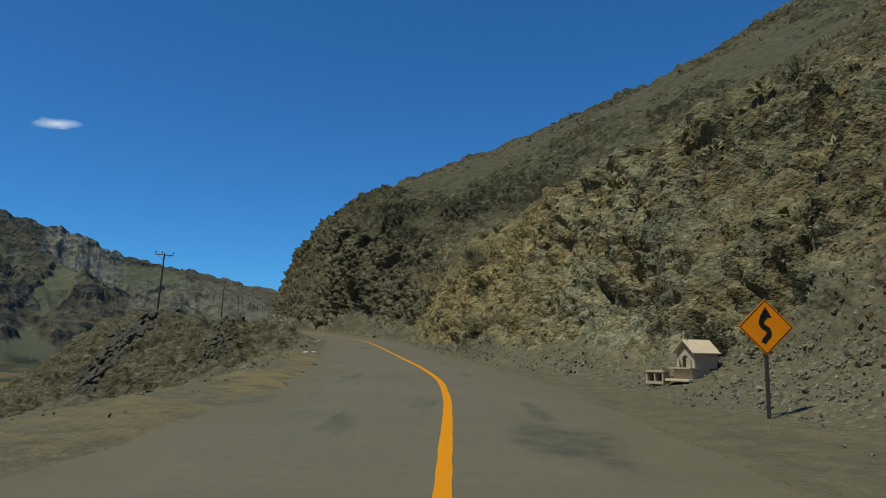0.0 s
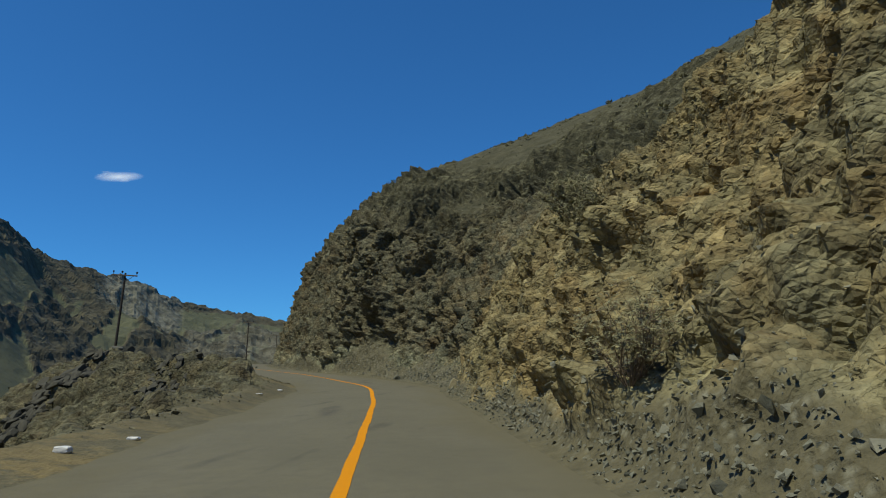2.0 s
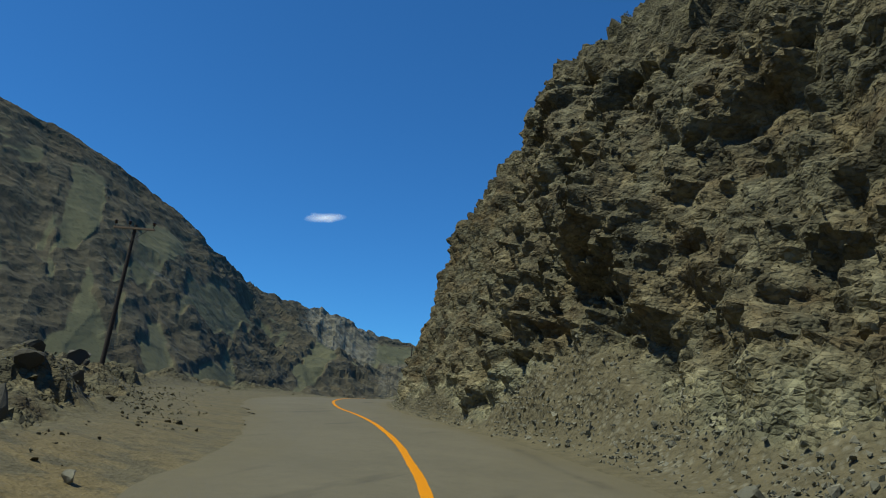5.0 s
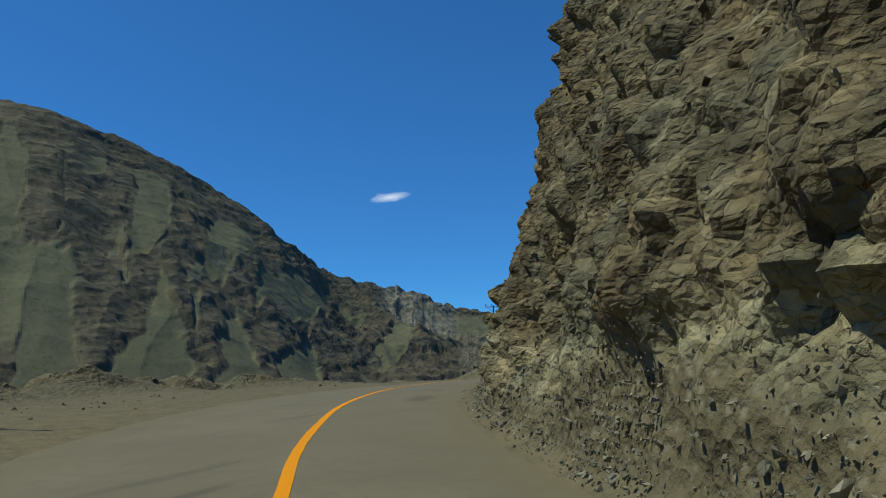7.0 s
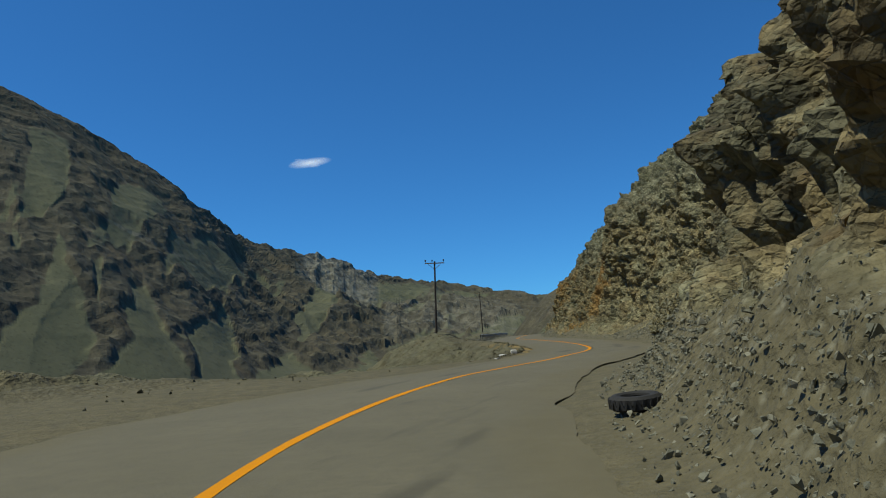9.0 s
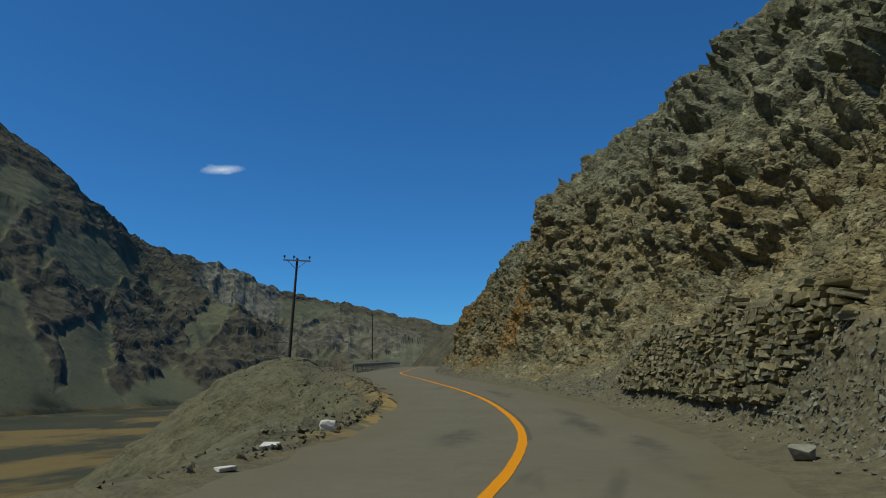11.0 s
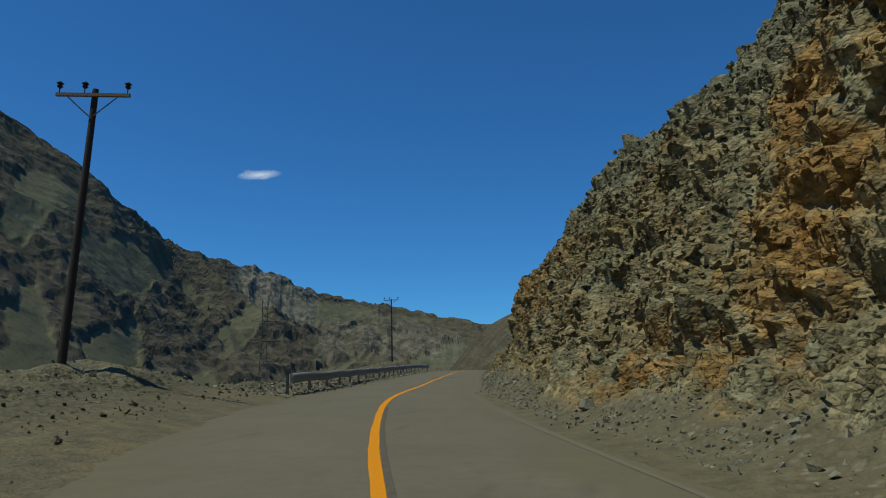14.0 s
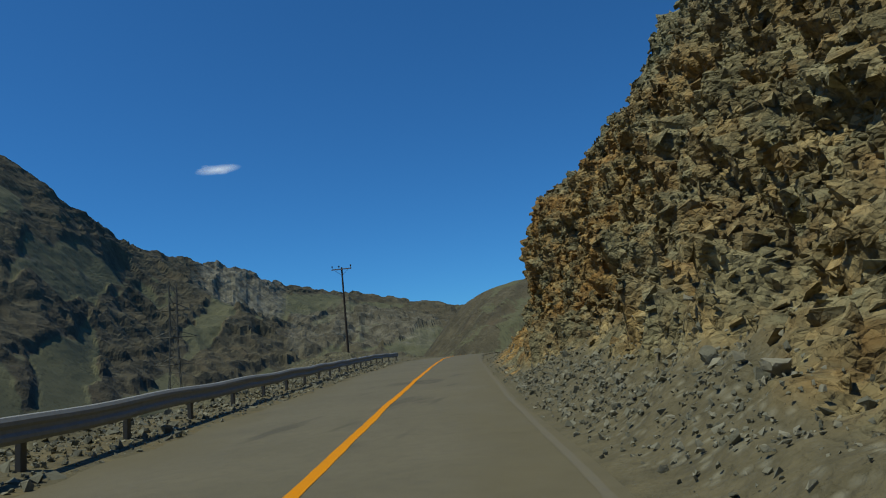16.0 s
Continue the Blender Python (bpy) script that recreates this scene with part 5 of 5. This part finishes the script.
def rubble(name, places, sizes, label, seed, zones=None):
    rng = np.random.default_rng(seed)
    pick = rng.integers(0, len(SHAPES), len(places))
    vs, fs, zs, base = [], [], [], 0
    for k, (v, f) in enumerate(SHAPES):
        w = np.where(pick == k)[0]
        if not len(w):
            continue
        p = np.einsum("nij,vj->nvi", turns(rng, len(w)), v) * sizes[w, None, None] + places[w][:, None, :]
        vs.append(p.reshape(-1, 3))
        fs.append((f[None] + base + np.arange(len(w))[:, None, None] * len(v)).reshape(-1, 3))
        base += p.shape[0] * p.shape[1]
        if zones is not None:
            zs.append(np.repeat(zones[w], len(v), axis=0))
    ob = new(name, mesh_of(name, np.concatenate(vs), np.concatenate(fs), STONE if zones is None else ROCK))
    if zones is not None:
        z = np.concatenate(zs)
        set_colour(ob.data, "zone", z[:, 0], z[:, 1], z[:, 2])
    return tagged(ob, label, "rubble", kind="stuff")


SAMPLED = []


def sample(points, weight, n, seed):
    rng = np.random.default_rng(seed)
    w = weight.ravel() / weight.sum()
    i = rng.choice(len(w), n, p=w)
    SAMPLED[:] = [i // weight.shape[1]]
    return points.reshape(-1, 3)[i] + rng.normal(0, 0.06, (n, 3)) * np.array([1, 1, 0.2]), rng


CLUMP = smoothstep(0.42, 0.62, fbm(CLIFF_P.reshape(-1, 3) / 1.7, 3, 300)).reshape(CLIFF_V.shape)
foot_reach = np.where((CLIFF_S < 36)[:, None], smoothstep(4.4, 2.8, CLIFF_V) * np.clip(1 - 0.7 * CLIFF_FACE, 0, 1), smoothstep(2.3, 1.4, CLIFF_V) * np.clip(1 - 0.85 * CLIFF_FACE, 0, 1))
dense = np.interp(CLIFF_S, (6, 8, 60, 72, 100, 106, 138, 146, 284, 286), (0.15, 1, 1, 1.5, 1.5, 2.4, 2.4, 1, 1, 0.15))[:, None]
w_foot = smoothstep(0.5, 1.05, CLIFF_V) * foot_reach * (0.35 + CLUMP) * dense
foot_p, rng = sample(CLIFF_P, w_foot, 46000, 11)
rubble("scree", foot_p, np.clip(rng.lognormal(-3.1, 0.5, len(foot_p)) * np.interp(CLIFF_S[SAMPLED[0]], (25, 50, 70, 90, 102, 146, 158), (1.0, 1.0, 1.2, 1.15, 0.6, 0.65, 1.0)), 0.022, 0.15), "loose angular grey stones along the cliff foot", 12)
w_slope = np.clip(1 - CLIFF_FACE, 0, 1) * smoothstep(1.6, 2.2, CLIFF_V) * smoothstep(6.0, 5.0, CLIFF_V) * (0.2 + CLUMP)
slope_i = np.random.default_rng(13).choice(CLIFF_V.size, 15000, p=w_slope.ravel() / w_slope.sum())
rng = np.random.default_rng(16)
rubble("slope_stones", CLIFF_P.reshape(-1, 3)[slope_i], np.clip(rng.lognormal(-2.4, 0.5, len(slope_i)), 0.05, 0.40), "dark stones scattered over the upper slope", 14, CLIFF_ZONE[slope_i] * np.array([0.5, 1, 1.2]))
w_shelf = CLIFF_FACE * smoothstep(1.4, 2.0, CLIFF_V) * smoothstep(4.9, 4.2, CLIFF_V) * (0.8 + 1.6 * smoothstep(194, 208, CLIFF_S) * smoothstep(275, 265, CLIFF_S) + 1.0 * smoothstep(40, 46, CLIFF_S) * smoothstep(58, 54, CLIFF_S) - 0.6 * smoothstep(96, 104, CLIFF_S) * smoothstep(146, 138, CLIFF_S))[:, None]
shelf_i = np.random.default_rng(17).choice(CLIFF_V.size, 48000, p=w_shelf.ravel() / w_shelf.sum())
rng = np.random.default_rng(19)
shattered = smoothstep(196, 212, np.repeat(CLIFF_S, CLIFF_V.shape[1])[shelf_i])
rubble("broken_rock", CLIFF_P.reshape(-1, 3)[shelf_i], np.clip(rng.lognormal(-2.5, 0.45, len(shelf_i)) * (1 + 0.9 * shattered) * np.where((CLIFF_V.ravel()[shelf_i] < 2.2) & (shattered < 0.5), 0.7, 1.0), 0.035, 0.24 + 0.16 * shattered), "broken angular blocks jutting from the rock face", 18, CLIFF_ZONE[shelf_i])
VCLUMP = smoothstep(0.40, 0.62, fbm(VERGE_P.reshape(-1, 3) / 2.0, 3, 310)).reshape(VERGE_V.shape)
w_verge = smoothstep(1.15, 1.9, VERGE_V) * smoothstep(4.6, 3.4, VERGE_V) * (0.1 + VCLUMP) * (1 + 2.5 * smoothstep(216, 222, VERGE_S) * smoothstep(300, 285, VERGE_S) + 1.5 * smoothstep(156, 165, VERGE_S) * smoothstep(218, 210, VERGE_S) + 2.0 * smoothstep(80, 90, VERGE_S) * smoothstep(128, 116, VERGE_S))[:, None]
verge_p, rng = sample(VERGE_P, w_verge, 19000, 15)
bare = np.maximum(ROCKY(VERGE_S[SAMPLED[0]]), 0.55)
rubble("verge_stones", verge_p, np.clip(rng.lognormal(-2.9, 0.55, len(verge_p)), 0.025, 0.2), "loose angular stones on the verge and bank", 16, np.stack([0 * bare + 0.2, 0 * bare + 0.1, bare], 1))


w_rail = smoothstep(0.75, 1.1, VERGE_V) * smoothstep(3.4, 2.6, VERGE_V) * (smoothstep(218, 221, VERGE_S) * smoothstep(302, 290, VERGE_S))[:, None]
rail_p, rng = sample(VERGE_P, w_rail, 7000, 25)
rubble("roadside_rubble", rail_p, np.clip(rng.lognormal(-2.55, 0.45, len(rail_p)), 0.04, 0.24), "dense grey rubble heaped behind the guardrail", 26)


DARK_STONE = plain("dark_stone", (0.11, 0.105, 0.082), 0.9, 0.0, 3, 0.02, 0.6)
TAN_STONE = plain("tan_stone", (0.33, 0.28, 0.155), 0.9, 0.0, 3, 0.012, 0.6)


def boulder(place, size, seed, label, turn=0.0, material=PIECE):
    """One angular boulder: a cut and roughened hull."""
    rng = np.random.default_rng(seed)
    bm = bmesh.new()
    bmesh.ops.create_icosphere(bm, subdivisions=3, radius=1.0)
    cuts = [(Vector(v).normalized(), k) for v, k in zip(rng.normal(size=(10, 3)).tolist(), rng.uniform(0.38, 0.78, 10).tolist())]
    for v in bm.verts:
        for n, k in cuts:
            over = v.co.dot(n) - k
            if over > 0:
                v.co -= n * over
        v.co += v.co.normalized() * noise.noise(v.co * 5 + Vector((seed, 0, 0))) * 0.04
        v.co = Vector((v.co.x * size[0], v.co.y * size[1], v.co.z * size[2]))
    me = bpy.data.meshes.new("boulder")
    bm.to_mesh(me)
    bm.free()
    me.materials.append(material)
    ob = new("boulder", me)
    ob.matrix_world = pose(*[float(v) for v in place], rng.uniform(-15, 15), rng.uniform(-15, 15), turn)
    return tagged(ob, label, "boulder", "boulders beside the road")


boulder(Vector(on_cliff(64.7, 3.85)) + Vector((0, 0, 0.12)), (0.30, 0.42, 0.36), 1, "tan angular boulder standing at the cliff foot", 30, TAN_STONE)
boulder(Vector(on_cliff(80.0, 4.5)) + Vector((0, 0, 0.12)), (0.34, 0.28, 0.22), 2, "grey rounded boulder on the road edge gravel", 80)
boulder(Vector(on_cliff(157.8, 4.2)) + Vector((0, 0, 0.1)), (0.28, 0.24, 0.20), 3, "grey angular boulder on the scree edge", 10)
boulder(Vector(on_cliff(229.2, 5.0)) + Vector((0, 0, 0.08)), (0.22, 0.18, 0.15), 4, "pale angular boulder on the gravel", 50)
boulder(Vector(on_cliff(231.0, 4.9)) + Vector((0, 0, 0.08)), (0.14, 0.12, 0.14), 5, "small pale boulder on the gravel", 20)
boulder(Vector(on_cliff(206.8, 4.6)) + Vector((0, 0, 0.08)), (0.24, 0.2, 0.16), 6, "grey angular boulder on the gravel", 70)
boulder(Vector(on_verge(82.5, -6.6)) + Vector((0, 0, 0.35)), (0.14, 0.2, 0.34), 7, "dark leaning slab of rock on the berm", 140, DARK_STONE)
boulder(Vector(on_verge(79.5, -4.4)) + Vector((0, 0, 0.1)), (0.15, 0.12, 0.10), 8, "small dark boulder on the gravel verge", 0)
boulder(Vector(on_verge(110.0, -12.9)) + Vector((0, 0, 0.3)), (0.55, 0.45, 0.4), 9, "dark fractured boulder on the mound", 40, DARK_STONE)
boulder(Vector(on_verge(103.0, -12.2)) + Vector((0, 0, 0.2)), (0.6, 0.45, 0.4), 10, "dark fractured boulder on the bank", 110, DARK_STONE)

CRAG_STONE = plain("crag_stone", (0.075, 0.070, 0.052), 0.95, 0.0, 2.5, 0.03, 0.5)


def crag(start, end, width, reach, count, seed, label):
    """A crag of tilted, cut slabs that breaks out of the bank along a line from the top of the mound."""
    rng = np.random.default_rng(seed)
    whole = bmesh.new()
    foot = Vector(on_verge((start[0] + end[0]) / 2, (start[1] + end[1]) / 2))
    dip = Vector(on_verge(*end)) - Vector(on_verge(*start))
    turn = math.atan2(dip.y, dip.x)
    for k in range(count):
        u = (k + rng.uniform(0, 1)) / count
        d = start[1] + u * (end[1] - start[1]) + rng.normal(0, width)
        s = start[0] + u * (end[0] - start[0]) + rng.normal(0, width * 0.9)
        at_ground = Vector(on_verge(s, d)) - foot
        size = reach * rng.uniform(0.45, 1.15)
        bm = bmesh.new()
        made = bmesh.ops.create_icosphere(bm, subdivisions=2, radius=1.0)["verts"]
        cuts = [(Vector(v).normalized(), c) for v, c in zip(rng.normal(size=(9, 3)).tolist(), rng.uniform(0.35, 0.75, 9).tolist())]
        m = Matrix.Translation(at_ground + Vector((0, 0, size * 0.04))) @ Matrix.Rotation(turn + rng.normal(0, 0.25), 4, "Z") @ Matrix.Rotation(0.45 + rng.normal(0, 0.18), 4, "Y") @ Matrix.Rotation(rng.normal(0.35, 0.25), 4, "X")
        for v in made:
            for n, c in cuts:
                over = v.co.dot(n) - c
                if over > 0:
                    v.co -= n * over
            v.co += v.co.normalized() * noise.noise(v.co * 4 + Vector((k, seed, 0))) * 0.06
            v.co = m @ Vector((v.co.x * size * 1.5, v.co.y * size * 0.8, v.co.z * size * 0.62))
        me = bpy.data.meshes.new("slab")
        bm.to_mesh(me)
        bm.free()
        whole.from_mesh(me)
        bpy.data.meshes.remove(me)
    me = bpy.data.meshes.new("rock_crag")
    whole.to_mesh(me)
    whole.free()
    me.materials.append(CRAG_STONE)
    ob = new("rock_crag", me)
    ob.matrix_world = pose(*foot)
    return tagged(ob, label, "rock outcrop", kind="stuff")


crag((109.0, -15.6), (96.0, -23.5), 1.35, 0.72, 330, 31, "dark fractured rock crag running down the mound")
crag((92.0, -9.0), (80.0, -12.5), 0.9, 0.42, 150, 32, "low dark rock ledge breaking out of the bank")

# ---- dry-stone wall at the foot of the slope ----
def rough_blocks(n, seed):
    """Squared stones with uneven corners, of unit size."""
    rng = np.random.default_rng(seed)
    base = np.array([(x, y, z) for x in (-0.5, 0.5) for y in (-0.5, 0.5) for z in (-0.5, 0.5)])
    faces = np.array([(0, 1, 3, 2), (4, 6, 7, 5), (0, 4, 5, 1), (2, 3, 7, 6), (0, 2, 6, 4), (1, 5, 7, 3)])
    return [(base + rng.uniform(-1, 1, base.shape) * np.array([0.05, 0.24, 0.27]), faces) for _ in range(n)]


def dry_stone_wall():
    t = thing("dry_stone_wall", at(np.array([167.0]), 4.6)[0], 0, "rough dry-stone retaining wall of olive-grey and tan blocks", "stone wall")
    inv = t.matrix_world.inverted()
    rng = random.Random(31)
    shapes = rough_blocks(16, 32)
    near, rest = wall_stone_material("wall_stone", True), wall_stone_material("wall_rubble", False)
    meshes = [mesh_of("stone", v, f, near) for v, f in shapes]
    vs, fs, count, h = [], [], 0, 0.6
    while h < 3.2:
        tall = rng.uniform(0.06, 0.125)
        s = 161.8 - 0.95 * h + rng.uniform(-0.3, 0.5)
        end = 174.2 - 0.7 * h + rng.uniform(-1.2, 0.4)
        while s < end:
            wide = min(0.15 + rng.expovariate(6.5), 0.6)
            mid = s + wide / 2
            top = float(TOE_H(mid)) * (0.98 + 0.08 * math.sin(mid * 1.3))
            if h < top and rng.random() > 0.05:
                hh = h + 0.06 * math.sin(mid * 0.9 + h) + rng.uniform(-0.035, 0.035)
                foot, toe = float(FOOT_D(mid)), float(TOE_D(mid))
                d = foot + (toe - foot) * hh / float(TOE_H(mid)) + rng.uniform(-0.03, 0.14)
                c = Vector(at(np.array([mid]), d, hh)[0])
                m = (Matrix.Translation(c) @ Matrix.Rotation(radians(heading(mid) + rng.uniform(-11, 11)), 4, "Z") @ Matrix.Rotation(radians(rng.gauss(-3, 6)), 4, "X")
                     @ Matrix.Rotation(radians(5 + rng.uniform(-9, 9)), 4, "Y") @ Matrix.Diagonal((rng.uniform(0.4, 0.55), wide * 1.05, tall * rng.uniform(0.75, 1.2), 1)))
                k = rng.randrange(len(meshes))
                if mid < 168 and count < 300:
                    ob = new("stone", meshes[k])
                    ob.parent = t
                    ob.matrix_world = m
                    count += 1
                else:
                    p = np.array([tuple(inv @ m @ Vector(v)) for v in shapes[k][0]])
                    fs.append(shapes[k][1] + 8 * len(vs))
                    vs.append(p)
            s += wide * 0.97
        h += tall * 0.95
    ob = new("stonework", mesh_of("stonework", np.concatenate(vs), np.concatenate(fs), rest))
    ob.parent = t
    tagged(ob, "the wall's further stones", kind="stuff")
    return t


dry_stone_wall()


# low scrub on the hillside
def tufts(places, sizes, seed):
    """Many small dry bushes, each a spray of narrow leaves."""
    rng = np.random.default_rng(seed)
    n, m = len(places), 22
    u = rng.normal(size=(n, m, 3))
    u[..., 2] = np.abs(u[..., 2]) * 0.8 + 0.15
    u /= np.linalg.norm(u, axis=-1, keepdims=True)
    w = np.cross(u, rng.normal(size=(n, m, 3)))
    w /= np.linalg.norm(w, axis=-1, keepdims=True)
    r = sizes[:, None, None]
    base = places[:, None, :] + u * r * rng.uniform(0.1, 0.5, (n, m, 1))
    tip = places[:, None, :] + u * r * rng.uniform(0.7, 1.1, (n, m, 1))
    side = w * r * rng.uniform(0.10, 0.2, (n, m, 1))
    mid = (base + tip) / 2
    v = np.stack([base, mid + side, tip, mid - side], 2).reshape(-1, 3)
    f = np.arange(len(v)).reshape(-1, 4)
    return tagged(new("scrub", mesh_of("scrub", v, f, LEAF)), "low dry olive-brown scrub dotted over the hillside", "scrub", kind="stuff")


w_tuft = smoothstep(4.2, 5.0, CLIFF_V) * smoothstep(6.2, 5.8, CLIFF_V) + 0.5 * smoothstep(2.2, 3.2, CLIFF_V) * smoothstep(40, 26, CLIFF_S)[:, None]
w_tuft = w_tuft * smoothstep(0.45, 0.6, fbm(CLIFF_P.reshape(-1, 3) / 9, 3, 330)).reshape(CLIFF_V.shape)
tuft_p, rng = sample(CLIFF_P, w_tuft, 2600, 23)
tufts(tuft_p, np.clip(rng.lognormal(-1.25, 0.4, len(tuft_p)), 0.12, 0.7), 24)

# single stones along the cliff foot
piece_meshes = []
for v, f in SHAPES:
    piece_meshes.append(mesh_of("stone", v, f, PIECE))
w_near = smoothstep(0.35, 0.7, CLIFF_V) * smoothstep(1.5, 1.0, CLIFF_V) * (0.2 + CLUMP)
w_near = w_near * ((CLIFF_S > 20) & (CLIFF_S < 262))[:, None]
near_p, rng = sample(CLIFF_P, w_near, 280, 21)
for k, c in enumerate(near_p):
    ob = new("stone", piece_meshes[k % len(piece_meshes)])
    r = float(np.clip(rng.lognormal(-2.7, 0.35), 0.045, 0.14))
    ob.parent = cliff
    ob.matrix_world = pose(c[0], c[1], c[2] + r * 0.25, *rng.uniform(0, 360, 3).tolist()) @ Matrix.Diagonal((r, r, r, 1))


# ---- a wisp of cloud, far off ----
def cloud():
    m = Mat("cloud_vapour", 1.0)
    m.colour((0.92, 0.92, 0.92))
    tex = m.t.nodes.new("ShaderNodeTexCoord").outputs["Object"]
    mp = m.t.nodes.new("ShaderNodeMapping")
    mp.inputs["Scale"].default_value = (1 / 118, 1 / 40, 1 / 30)
    m.link(tex, mp.inputs["Vector"])
    ball = m.t.nodes.new("ShaderNodeTexGradient")
    ball.gradient_type = "SPHERICAL"
    m.link(mp.outputs[0], ball.inputs[0])
    puff = m.math("ADD", ball.outputs["Fac"], m.math("MULTIPLY", m.math("SUBTRACT", m.noise(0.016, 5, 0.6), 0.5), 1.1))
    m.link(m.ramp(puff, (0.10, 0.0), (0.95, 0.7)), m.b.inputs["Alpha"])
    x, z = np.meshgrid(np.linspace(-120, 120, 61), np.linspace(-32, 32, 21), indexing="ij")
    y = 0 * x
    me = mesh_of("cloud", np.stack([x, y, z], -1).reshape(-1, 3), grid_faces(61, 21), m.m, True)
    ob = new("cloud", me)
    ob.visible_shadow = False
    ob.matrix_world = pose(*CLOUD_AT, 0, 0, 28) @ pose(0, 0, 0, 0, -8, 0) @ pose(0, 0, 0, -45, 0, 0) @ Matrix.Diagonal((1.25, 1.15, 2.2, 1))
    return tagged(ob, "small thin white cloud in a clear blue sky", "cloud", kind="stuff")


CLOUD_AT = (-2130.0, 3894.0, 1228.0)
cloud()
